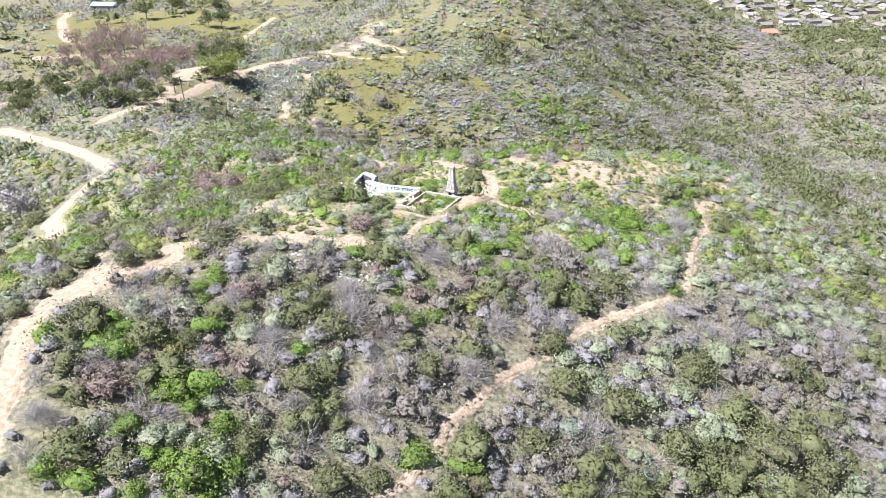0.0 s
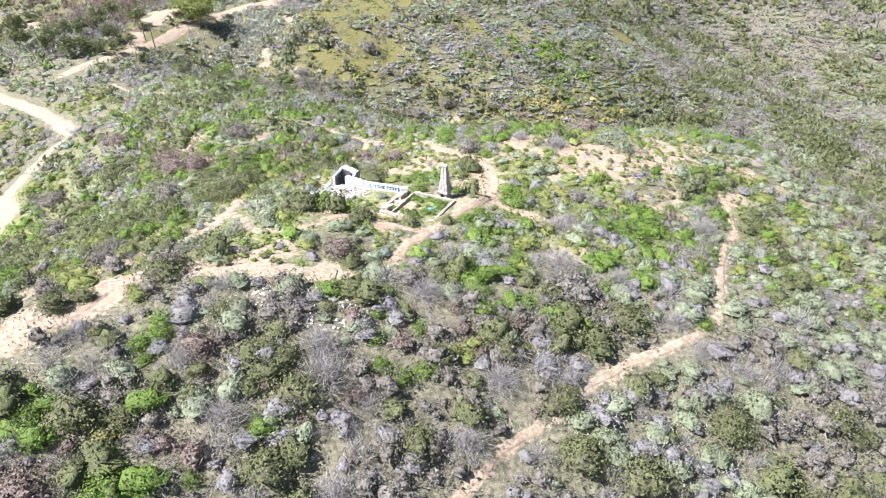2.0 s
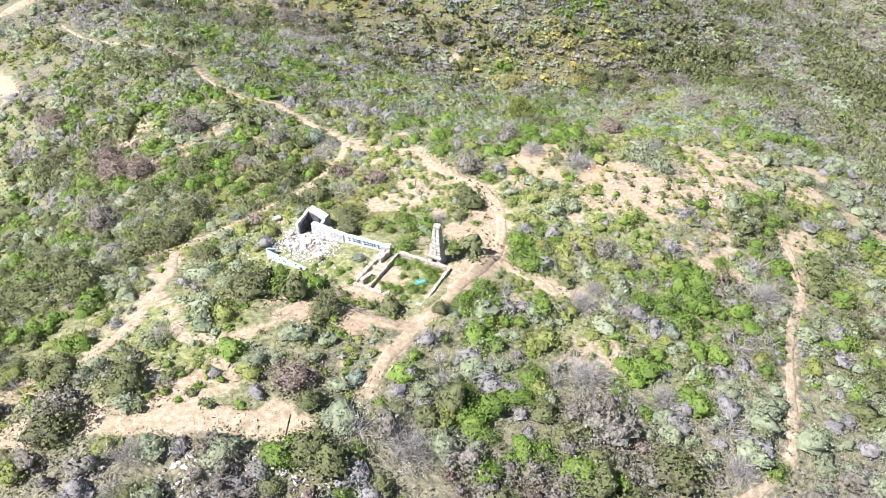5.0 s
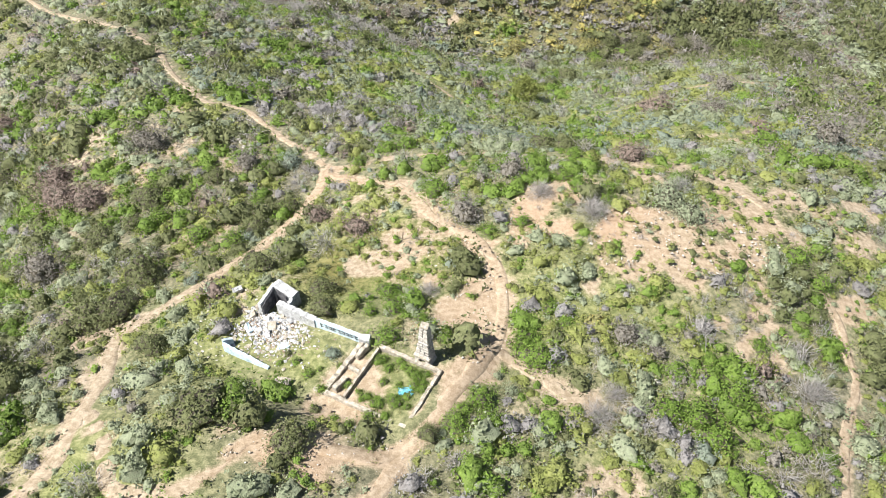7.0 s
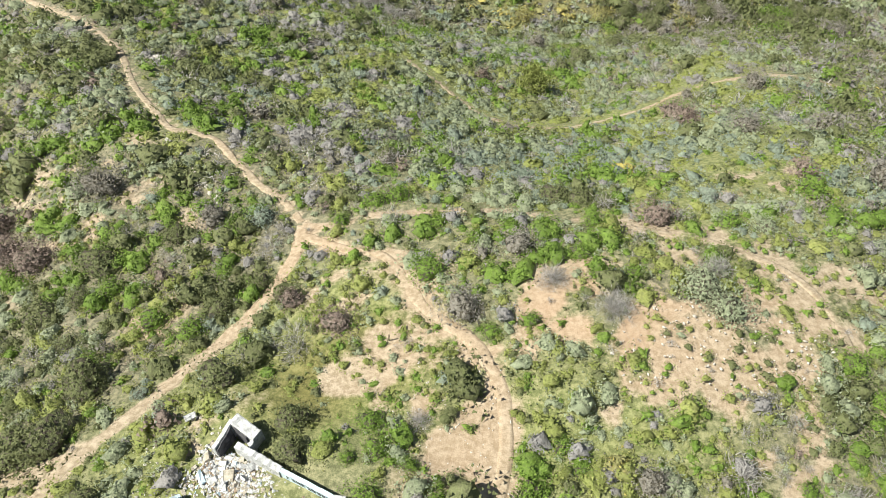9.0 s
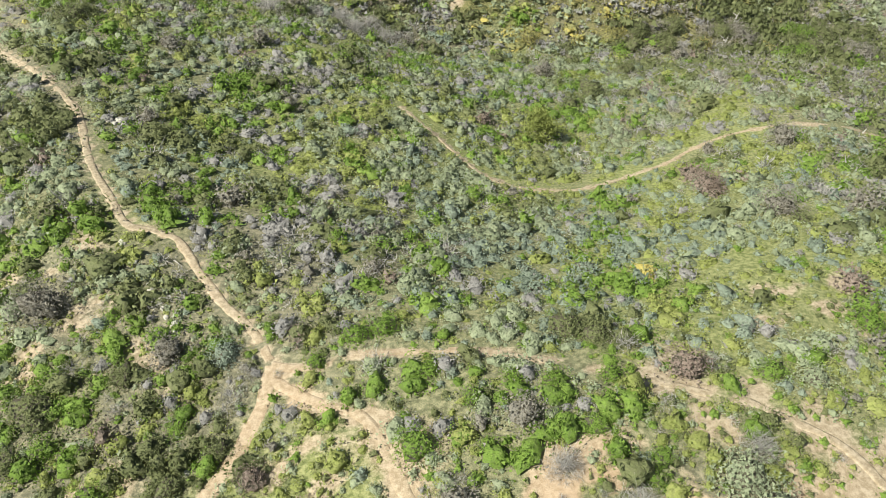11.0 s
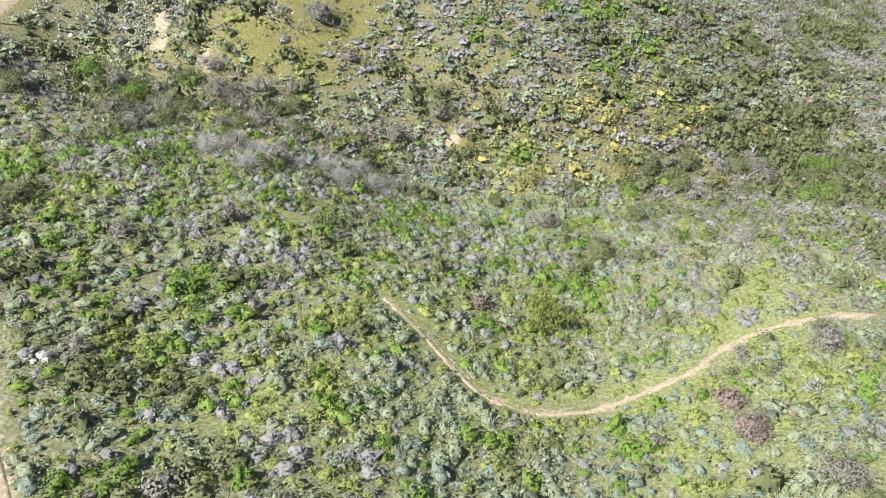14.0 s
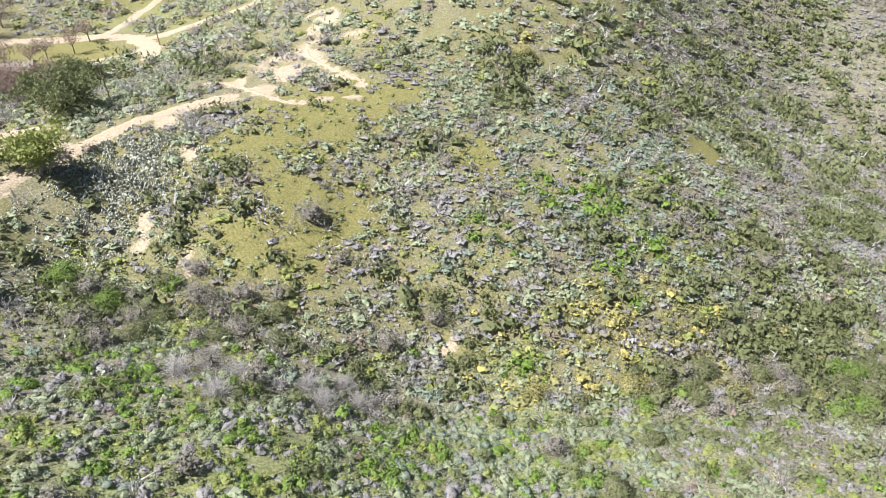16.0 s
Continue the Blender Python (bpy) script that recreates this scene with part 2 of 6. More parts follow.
def build(name, verts, faces, material, attrs=None, parent=None, smooth=False):
    """A mesh object from arrays: faces all of one size."""
    verts, faces = np.asarray(verts, np.float32), np.asarray(faces, np.int32)
    me = bpy.data.meshes.new(name)
    n, k = faces.shape
    me.vertices.add(len(verts))
    me.vertices.foreach_set("co", verts.ravel())
    me.loops.add(n * k)
    me.loops.foreach_set("vertex_index", faces.ravel())
    me.polygons.add(n)
    me.polygons.foreach_set("loop_start", np.arange(0, n * k, k, dtype=np.int32))
    me.polygons.foreach_set("use_smooth", np.full(n, smooth))
    for key, values in (attrs or {}).items():
        me.attributes.new(key, "FLOAT", "POINT").data.foreach_set("value", np.asarray(values, np.float32))
    me.update(calc_edges=True)
    me.materials.append(material)
    ob = new(name, me)
    ob.parent = parent
    return ob


# ---- materials ----
def shader(name, rough_=0.8):
    mat = bpy.data.materials.new(name)
    mat.use_nodes = True
    nodes, links = mat.node_tree.nodes, mat.node_tree.links
    bsdf = nodes["Principled BSDF"]
    bsdf.inputs["Roughness"].default_value = rough_
    bsdf.inputs["Specular IOR Level"].default_value = 0.25
    return mat, nodes, links, bsdf


def noise_node(nodes, links, scale, detail=4, where=None):
    n = nodes.new("ShaderNodeTexNoise")
    n.inputs["Scale"].default_value, n.inputs["Detail"].default_value = scale, detail
    if where is None:
        geo = nodes.new("ShaderNodeNewGeometry")
        where = geo.outputs["Position"]
    links.new(where, n.inputs["Vector"])
    return n.outputs["Fac"]


def ramp(nodes, links, fac, stops):
    r = nodes.new("ShaderNodeValToRGB")
    while len(r.color_ramp.elements) < len(stops):
        r.color_ramp.elements.new(0.5)
    for e, (p, col) in zip(r.color_ramp.elements, stops):
        e.position, e.color = p, (*col, 1)
    links.new(fac, r.inputs[0])
    return r.outputs[0]


def blend(nodes, links, fac, a, b):
    m = nodes.new("ShaderNodeMix")
    m.data_type = "RGBA"
    for k, v in ((0, fac), (6, a), (7, b)):
        if isinstance(v, (int, float)):
            m.inputs[k].default_value = v
        elif isinstance(v, tuple):
            m.inputs[k].default_value = (*v, 1)
        else:
            links.new(v, m.inputs[k])
    return m.outputs[2]


def math_node(nodes, links, op, a, b):
    m = nodes.new("ShaderNodeMath")
    m.operation = op
    for k, v in enumerate((a, b)):
        if isinstance(v, (int, float)):
            m.inputs[k].default_value = v
        else:
            links.new(v, m.inputs[k])
    return m.outputs[0]


def bump(nodes, links, bsdf, height, strength, distance):
    b = nodes.new("ShaderNodeBump")
    b.inputs["Strength"].default_value, b.inputs["Distance"].default_value = strength, distance
    links.new(height, b.inputs["Height"])
    links.new(b.outputs[0], bsdf.inputs["Normal"])


def attribute(nodes, name):
    a = nodes.new("ShaderNodeAttribute")
    a.attribute_name = name
    return a.outputs["Fac"]


def soil_material():
    mat, nodes, links, bsdf = shader("earth", 0.95)
    fine, mid, grit = (noise_node(nodes, links, s, 8) for s in (2.6, 0.35, 11.0))
    fine = math_node(nodes, links, "ADD", math_node(nodes, links, "MULTIPLY", fine, 0.62), math_node(nodes, links, "MULTIPLY", grit, 0.38))
    soil = ramp(nodes, links, fine, [(0.4, (0.22, 0.175, 0.122)), (0.5, (0.29, 0.236, 0.175)), (0.6, (0.37, 0.312, 0.242))])
    soil = blend(nodes, links, math_node(nodes, links, "MULTIPLY", mid, attribute(nodes, "red")), soil, (0.33, 0.215, 0.14))
    litter = ramp(nodes, links, fine, [(0.4, (0.085, 0.083, 0.058)), (0.5, (0.14, 0.133, 0.092)), (0.6, (0.225, 0.205, 0.145))])
    grass = ramp(nodes, links, fine, [(0.4, (0.10, 0.116, 0.044)), (0.5, (0.166, 0.182, 0.076)), (0.6, (0.245, 0.25, 0.12))])
    dry = ramp(nodes, links, fine, [(0.4, (0.092, 0.09, 0.034)), (0.5, (0.134, 0.126, 0.046)), (0.6, (0.185, 0.168, 0.07))])
    cover = blend(nodes, links, attribute(nodes, "green"), litter, grass)
    cover = blend(nodes, links, attribute(nodes, "dry"), cover, dry)
    edge = math_node(nodes, links, "ADD", attribute(nodes, "bare"), math_node(nodes, links, "MULTIPLY", math_node(nodes, links, "SUBTRACT", fine, 0.5), 0.9))
    sharp = nodes.new("ShaderNodeMapRange")
    sharp.inputs[1].default_value, sharp.inputs[2].default_value = 0.3, 0.65
    links.new(edge, sharp.inputs[0])
    links.new(blend(nodes, links, sharp.outputs[0], cover, soil), bsdf.inputs["Base Color"])
    bump(nodes, links, bsdf, fine, 0.7, 0.12)
    return mat


def leaf_material(name, dark, mid, light, flower=None, fine=9.0):
    """Foliage: each plant has a tone of its own, mottled by sprays and single leaves."""
    mat, nodes, links, bsdf = shader(name, 0.7)
    geo = nodes.new("ShaderNodeNewGeometry")
    info = nodes.new("ShaderNodeObjectInfo")
    tone = math_node(nodes, links, "ADD", math_node(nodes, links, "MULTIPLY", attribute(nodes, "tone"), 0.7), math_node(nodes, links, "MULTIPLY", info.outputs["Random"], 0.3))
    spray = math_node(nodes, links, "ADD", math_node(nodes, links, "MULTIPLY", noise_node(nodes, links, fine, 4), 0.65), math_node(nodes, links, "MULTIPLY", noise_node(nodes, links, 2.4, 3), 0.35))
    mottle = math_node(nodes, links, "MULTIPLY", math_node(nodes, links, "SUBTRACT", spray, 0.5), 2.2)
    fac = math_node(nodes, links, "ADD", math_node(nodes, links, "MULTIPLY", tone, 0.36), math_node(nodes, links, "MULTIPLY", geo.outputs["Random Per Island"], 0.30))
    fac = math_node(nodes, links, "ADD", math_node(nodes, links, "ADD", fac, 0.16), math_node(nodes, links, "MULTIPLY", mottle, 0.5))
    col = ramp(nodes, links, fac, [(0.08, dark), (0.5, mid), (0.92, light)])
    # dark twig-coloured gaps on the heart: shade inside the crown, put into the colour
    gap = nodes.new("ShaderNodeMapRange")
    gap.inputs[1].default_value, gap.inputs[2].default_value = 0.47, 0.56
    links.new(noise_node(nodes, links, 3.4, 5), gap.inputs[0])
    col = blend(nodes, links, math_node(nodes, links, "MULTIPLY", gap.outputs[0], attribute(nodes, "twig_shade")), col, (0.095, 0.085, 0.065))
    if flower:
        pick = math_node(nodes, links, "GREATER_THAN", math_node(nodes, links, "ADD", geo.outputs["Random Per Island"], math_node(nodes, links, "MULTIPLY", mottle, 0.5)), 0.72)
        col = blend(nodes, links, pick, col, flower)
    links.new(col, bsdf.inputs["Base Color"])
    bump(nodes, links, bsdf, spray, 1.0, 0.16)
    thin = nodes.new("ShaderNodeBsdfTranslucent")
    links.new(col, thin.inputs[0])
    mix = nodes.new("ShaderNodeMixShader")
    mix.inputs[0].default_value = 0.28
    links.new(bsdf.outputs[0], mix.inputs[1])
    links.new(thin.outputs[0], mix.inputs[2])
    links.new(mix.outputs[0], nodes["Material Output"].inputs[0])
    return mat


EARTH = soil_material()
LEAF = {
    "sage": leaf_material("sage_leaf", (0.165, 0.192, 0.12), (0.26, 0.298, 0.198), (0.355, 0.398, 0.278)),
    "lavender": leaf_material("dry_sage_leaf", (0.185, 0.18, 0.18), (0.26, 0.252, 0.256), (0.335, 0.325, 0.335)),
    "blue": leaf_material("blue_sage_leaf", (0.135, 0.172, 0.135), (0.21, 0.256, 0.208), (0.295, 0.345, 0.285)),
    "olive": leaf_material("olive_leaf", (0.08, 0.095, 0.04), (0.14, 0.158, 0.072), (0.225, 0.245, 0.125)),
    "moss": leaf_material("yellow_green_leaf", (0.14, 0.17, 0.048), (0.23, 0.262, 0.082), (0.345, 0.37, 0.135)),
    "green": leaf_material("green_leaf", (0.07, 0.125, 0.022), (0.14, 0.222, 0.042), (0.24, 0.34, 0.08)),
    "dead": leaf_material("dead_twig", (0.24, 0.228, 0.222), (0.35, 0.335, 0.33), (0.46, 0.445, 0.435)),
    "russet": leaf_material("russet_twig", (0.14, 0.105, 0.092), (0.23, 0.18, 0.16), (0.34, 0.28, 0.25)),
    "umber": leaf_material("grey_brown_twig", (0.15, 0.138, 0.12), (0.23, 0.216, 0.192), (0.32, 0.305, 0.28)),
    "yellow": leaf_material("yellow_bloom", (0.17, 0.18, 0.08), (0.26, 0.255, 0.11), (0.36, 0.335, 0.15), (0.42, 0.36, 0.12)),
    "grass": leaf_material("grass_blade", (0.15, 0.17, 0.055), (0.25, 0.255, 0.10), (0.38, 0.355, 0.19)),
}

# ---- the ground sheet ----
def steps(parts):
    out = [parts[0][0]]
    for a, b, d in parts:
        n = max(1, round((b - a) / d))
        out += [a + (b - a) * (i + 1) / n for i in range(n)]
    return np.array(out)


# the open, grassy side of the vale
LAWN = [(22.9, 148, 3), (9.9, 153.6, 2.2), (46.8, 150.2, 3.2), (36.9, 135.6, 4), (27.4, 135.2, 3.2), (37.1, 126.3, 3.3), (9.6, 120.3, 2.4), (37.2, 142.7, 4), (31, 118.8, 2.9), (-4.3, 146.1, 1.9), (40.1, 159.2, 3.2), (63.9, 172.2, 4.5), (48.3, 167.2, 4.1)]
DRY = [(-23.7, 268.2, 9.1), (-13.9, 272, 8.5), (-29.1, 255.7, 6.4), (-34, 250.5, 4.9), (-17.8, 260.3, 6.5), (-24.4, 240.4, 7.2), (-15.3, 237.2, 5.8), (-21.2, 231.9, 5.7), (-30.9, 227, 5.6), (14.5, 259.1, 4.6), (72.1, 281.7, 7.5), (-3.7, 277.8, 4.7), (-40.2, 252.7, 5), (-118, 342, 15), (-130, 340, 11), (-100, 338, 11), (-187, 366, 9), (-190, 418, 22), (-160, 436, 24), (-125, 420, 20), (-1, 92, 4), (-6, 90, 4)]
GREEN = LAWN + [(-15, 142, 20), (-8, 166, 20), (8, 168, 16), (-26, 172, 14), (-7, 79.5, 4), (-3, 77, 4), (28, 122, 26), (48, 150, 24), (5, 150, 34), (32, 140, 24), (20, 195, 22), (-6, 92, 10), (12, 84, 10), (-14, 80, 8), (-20, 70, 10), (-100, 400, 50), (-60, 100, 20), (15, 75, 8)]


def blobs(rows, x, y):
    out = np.zeros(np.shape(x))
    for bx, by, r in rows:
        out = np.maximum(out, np.exp(-((x - bx) ** 2 + (y - by) ** 2) / (r * r)))
    return out


def ground_sheet():
    xs = steps([(-4000, -1000, 750), (-1000, -400, 120), (-400, -240, 16), (-240, -110, 3.2), (-110, -48, 1.3), (-48, 52, 0.95), (52, 130, 1.4), (130, 350, 4), (350, 1000, 40), (1000, 4000, 600)])
    ys = steps([(-4000, -1000, 750), (-1000, -100, 120), (-100, 26, 8), (26, 124, 0.92), (124, 220, 1.3), (220, 310, 1.8), (310, 520, 3.2), (520, 1200, 30), (1200, 4000, 600)])
    x, y = np.meshgrid(xs, ys)
    x, y = x.ravel(), y.ravel()
    b = bare(x, y)
    z = ground(x, y) + rough(x, y) * (1 - 0.6 * b) - 0.10 * b
    n = len(xs)
    i, j = np.meshgrid(np.arange(n - 1), np.arange(len(ys) - 1))
    q = (j * n + i).ravel()
    green = np.clip(blobs(GREEN, x, y) * 1.3 + patchy(x, y, 9, 5) * 0.9 - np.where(y > 200, 0.95, 0.62), 0, 1)
    dry = np.clip(blobs(DRY, x, y) * 1.6 + patchy(x, y, 4, 6) * 0.8 - 0.85 + 0.95 * np.clip((y - 204) / 10, 0, 1) * np.clip((120 - x) / 60, 0.1, 1) * np.clip((560 - y) / 40, 0, 1), 0, 1)
    worn = np.clip(b + 0.75 * blobs([(-34, 292, 20), (-24, 308, 16), (-44, 276, 12)], x, y) * patchy(x, y, 3, 0) + np.clip(patchy(x, y, 6, 7) * 1.6 - 0.8, 0, 1) * np.where(y < 112, 0.75, np.where(y < 206, 0.1, 0.08)) * (1 - blobs([(-6, 46, 18), (26, 54, 20), (42, 66, 16), (8, 56, 10)], x, y)), 0, 1)
    red = np.clip(patchy(x, y, 11, 4) * 0.7 - 0.3 + 0.7 * blobs([(43, 92.6, 1.2), (45.4, 91, 1.1), (-7, 71, 5), (14, 94, 5), (-9, 103, 4)], x, y), 0, 1)
    ob = build("ground", np.stack([x, y, z], 1), np.stack([q, q + 1, q + n + 1, q + n], 1), EARTH,
               {"bare": worn, "green": green, "dry": dry, "red": red}, smooth=True)
    return tagged(ob, "sandy tan hillside earth with litter, weeds and dry grass", "hillside", kind="structure")


ground_sheet()


def ribbon(name, half, line, label, category):
    """A trodden way on the ground: a strip that follows the land, with uneven edges let into the earth."""
    p = np.array(line, float)
    ext = np.concatenate([[2 * p[0] - p[1]], p, [2 * p[-1] - p[-2]]])
    pts = []
    for a, b, c, d in zip(ext, ext[1:], ext[2:], ext[3:]):
        n = max(2, int(np.hypot(*(c - b)) / 0.45))
        t = np.arange(n)[:, None] / n
        pts.append(0.5 * (2 * b + (c - a) * t + (2 * a - 5 * b + 4 * c - d) * t ** 2 + (3 * b - a - 3 * c + d) * t ** 3))
    pts = np.concatenate(pts)
    way = np.gradient(pts, axis=0)
    side = np.stack([-way[:, 1], way[:, 0]], 1) / np.hypot(way[:, 0], way[:, 1])[:, None]
    wide = half * (0.72 + 0.55 * np.stack([patchy(pts[:, 0], pts[:, 1], 1.4, k) for k in (2, 6)], 1) + 0.25 * np.stack([patchy(pts[:, 0], pts[:, 1], 0.6, k) for k in (0, 3)], 1) - 0.15)
    across = np.array((-1.25, -0.9, -0.45, 0.0, 0.45, 0.9, 1.25))
    reach = np.where(across[None] < 0, wide[:, :1], wide[:, 1:]) * across[None]
    x, y = pts[:, :1] + side[:, :1] * reach, pts[:, 1:] + side[:, 1:] * reach
    z = ground(x, y) + 0.4 * rough(x, y) - 0.1 + np.array((-0.16, 0.06, 0.095, 0.085, 0.095, 0.06, -0.16)) + 0.07 * (y > 112)
    n, k = x.shape
    i, j = np.meshgrid(np.arange(k - 1), np.arange(n - 1))
    q = (j * k + i).ravel()
    x, y, z = x.ravel(), y.ravel(), z.ravel()
    red = np.clip(patchy(x, y, 11, 4) * 0.7 - 0.3 + 0.7 * blobs([(-7, 71, 5), (-9, 103, 6)], x, y), 0, 1)
    ob = build(name, np.stack([x, y, z], 1), np.stack([q, q + k, q + k + 1, q + 1], 1), EARTH,
               {"bare": 0.75 + 0.5 * patchy(x, y, 0.7, 5), "green": 0 * x, "dry": 0 * x, "red": red}, smooth=True)
    return tagged(ob, label, category, kind="structure")


for half, line in TRAILS.values():
    ribbon("trail", half, line, "narrow sandy footpath worn through the scrub", "trail")
for half, line in ROADS.values():
    ribbon("road", half, line, "pale unpaved dirt road on the hillside", "road")

# ---- plants ----
def unit(v):
    return v / np.linalg.norm(v, axis=-1, keepdims=True)


def ball(level):
    bm = bmesh.new()
    bmesh.ops.create_icosphere(bm, subdivisions=level, radius=1)
    v = np.array([p.co[:] for p in bm.verts])
    f = np.array([[p.index for p in q.verts] for q in bm.faces])
    bm.free()
    return v, f


BALLS = {n: ball(n) for n in (1, 2)}


def lumpy(rng, lumps, height):
    """The outline of a crown of radius 1: its reach in any direction from its middle."""
    c = rng.normal(size=(lumps, 3)) * (0.36, 0.36, 0.22)
    r = rng.uniform(0.42, 0.72, lumps)

    def raw(d):
        side = d @ c.T
        return np.max(side + np.sqrt(np.maximum(r ** 2 - (c ** 2).sum(1) + side ** 2, 0.03)), axis=1)
    mean = raw(BALLS[2][0]).mean()
    return lambda d: raw(d) * (0.9 / mean)


def sprays(rng, reach, count, size, thin, near, far, spiky, flat):
    """Small leaf clumps on and over a crown, each a triangle; spiky ones stand out like twigs."""
    d = rng.normal(size=(count, 3))
    d[:, 2] = np.abs(d[:, 2]) * 1.1 - 0.2
    d = unit(d)
    p = d * (reach(d) * (far - (far - near) * rng.uniform(0, 1, count) ** 1.4))[:, None] * flat
    face = unit(d + (0, 0, 0.25) + rng.normal(size=(count, 3)) * 0.75)
    lie = unit(np.cross(face, rng.normal(size=(count, 3))))
    out = unit(d * 0.8 + (0, 0, 0.5) + rng.normal(size=(count, 3)) * 0.55)
    stand = (rng.uniform(0, 1, count) < spiky)[:, None]
    way = np.where(stand, out, lie)
    across = unit(np.cross(way, np.where(stand, rng.normal(size=(count, 3)), face)))
    s = size * rng.uniform(0.5, 1.5, count)[:, None]
    wide = np.where(stand, 0.2, thin) * s
    return np.stack([p + way * s, p - way * s * 0.6 + across * wide, p - way * s * 0.6 - across * wide], 1).reshape(-1, 3)


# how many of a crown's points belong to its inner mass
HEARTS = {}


# 1 on the inner mass, where twig gaps and shade are painted
def twig_shade_of(count):
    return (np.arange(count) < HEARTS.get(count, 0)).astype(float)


def dome(rng, reach, rings, spokes, fill, ragged, flat):
    """A rounded, uneven mound: rings of points round a top, joined by triangles."""
    d = [np.array((0.0, 0.0, 1.0))]
    for k in range(rings):
        el = 1.42 - (k + 0.55) * 1.62 / rings
        az = (np.arange(spokes) + 0.5 * (k % 2) + rng.uniform(-0.3, 0.3, spokes)) * 2 * np.pi / spokes
        e = el + rng.uniform(-0.25, 0.25, spokes) / rings
        d += list(np.stack([np.cos(az) * np.cos(e), np.sin(az) * np.cos(e), np.sin(e)], 1))
    d = np.array(d)
    v = d * (reach(d) * fill * (1 + ragged * rng.normal(size=len(d)).clip(-1.6, 1.6)))[:, None] * flat
    f = [(0, 1 + i, 1 + (i + 1) % spokes) for i in range(spokes)]
    for k in range(rings - 1):
        a, b = 1 + k * spokes, 1 + (k + 1) * spokes
        for i in range(spokes):
            j = (i + 1) % spokes
            f += [(a + i, b + i, b + j), (a + i, b + j, a + j)]
    return v, np.array(f)


def crown_of(rng, rings, spokes, leaves, size, lumps, height, spiky=0.2, ragged=0.22, fill=0.68):
    """A crown of radius 1: an uneven heart under leaf clumps that stand off it and fray its outline."""
    reach = lumpy(rng, lumps, height)
    flat = np.array((1, 1, height))
    heart, hf = dome(rng, reach, rings, spokes, fill, ragged, flat)
    v = np.concatenate([heart, sprays(rng, reach, leaves, size, 0.62, fill * 0.9, 1.1, spiky, flat)])
    f = np.concatenate([hf, np.arange(leaves * 3).reshape(-1, 3) + len(heart)])
    v[:, 2] = np.maximum(v[:, 2] + 0.3 * height, -0.05)
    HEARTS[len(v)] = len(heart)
    return v, f


def twigs_of(rng, count, thick, height, loose=0.55):
    """A bare bush of radius 1: short crooked sticks through a dome, each a thin triangle."""
    az = rng.uniform(0, 2 * np.pi, count)
    el = rng.uniform(0.05, 1.45, count)
    way = np.stack([np.cos(az) * np.cos(el), np.sin(az) * np.cos(el), np.sin(el) * height], 1)
    a = way * (rng.uniform(0.0, 1.0, count) ** 0.6 * 0.85)[:, None] + rng.normal(size=(count, 3)) * 0.05
    b = a + (way * 0.6 + rng.normal(size=(count, 3)) * loose) * rng.uniform(0.2, 0.45, count)[:, None]
    side = unit(np.cross(b - a, rng.normal(size=(count, 3)))) * thick * rng.uniform(0.5, 1.5, count)[:, None]
    v = np.stack([a + side, a - side, b], 1).reshape(-1, 3)
    v[:, 2] = np.maximum(v[:, 2], 0.0)
    return v, np.arange(count * 3).reshape(-1, 3)


rng = np.random.default_rng(5)


def kinds(maker, n, *args):
    return [maker(rng, *args) for _ in range(n)]


# four grades of detail for each plant: far, middle, near and nearest
def leafy(height, lumps, spiky=0.2, ragged=0.2):
    grades = ((2, 6, 44, 0.17, 0.46, 0.25), (3, 7, 78, 0.12, 0.54, 0.1), (3, 8, 150, 0.09, 0.6, 0), (4, 9, 280, 0.062, 0.6, 0))
    return [kinds(crown_of, 9, rings, spokes, n, size, lumps + k, height, spiky + more, ragged, fill * (0.6 if spiky > 0.4 else 1)) for k, (rings, spokes, n, size, fill, more) in enumerate(grades)]


PLANT = {
    "sage": leafy(0.66, 4),
    "lavender": leafy(0.62, 4, 0.35),
    "blue": leafy(0.66, 4),
    "olive": leafy(0.75, 5, 0.12),
    "moss": leafy(0.6, 4),
    "green": leafy(0.7, 5, 0.12),
    "dead": [kinds(twigs_of, 6, 46, 0.05, 0.8), kinds(twigs_of, 6, 80, 0.034, 0.8), kinds(twigs_of, 7, 210, 0.014, 0.8), kinds(twigs_of, 7, 420, 0.009, 0.8)],
    "russet": leafy(0.8, 5, 0.45),
    "yellow": leafy(0.7, 5),
    "umber": leafy(0.8, 5, 0.6, 0.25),
    "grass": [kinds(twigs_of, 4, 10, 0.14, 1.0), kinds(twigs_of, 5, 16, 0.11, 1.0), kinds(twigs_of, 6, 20, 0.09, 1.0)],
}
LABEL = {
    "sage": ("sage_scrub", "low grey-green sage scrub on the hillside", "scrub"),
    "lavender": ("dry_sage", "dry lavender-grey sage mounds on the hillside", "scrub"),
    "blue": ("blue_sage", "soft blue-green sagebrush on the hillside", "scrub"),
    "olive": ("chaparral", "dense dark olive chaparral bushes on the slope", "shrubs"),
    "moss": ("buckwheat", "yellowish green low bushes on the hillside", "shrubs"),
    "green": ("green_scrub", "fresh bright green leafy bushes on the hillside", "shrubs"),
    "dead": ("dead_brush", "grey leafless dead brush with bare twigs", "dead brush"),
    "russet": ("russet_brush", "brown half-dead brush with dry russet leaves", "shrubs"),
    "umber": ("grey_brush", "grey-brown half-leafless brush on the hillside", "brush"),
    "yellow": ("flowering_scrub", "yellow flowering scrub on the far slope", "scrub"),
    "grass": ("grass_tufts", "thin green and straw-coloured grass tufts", "grass"),
}
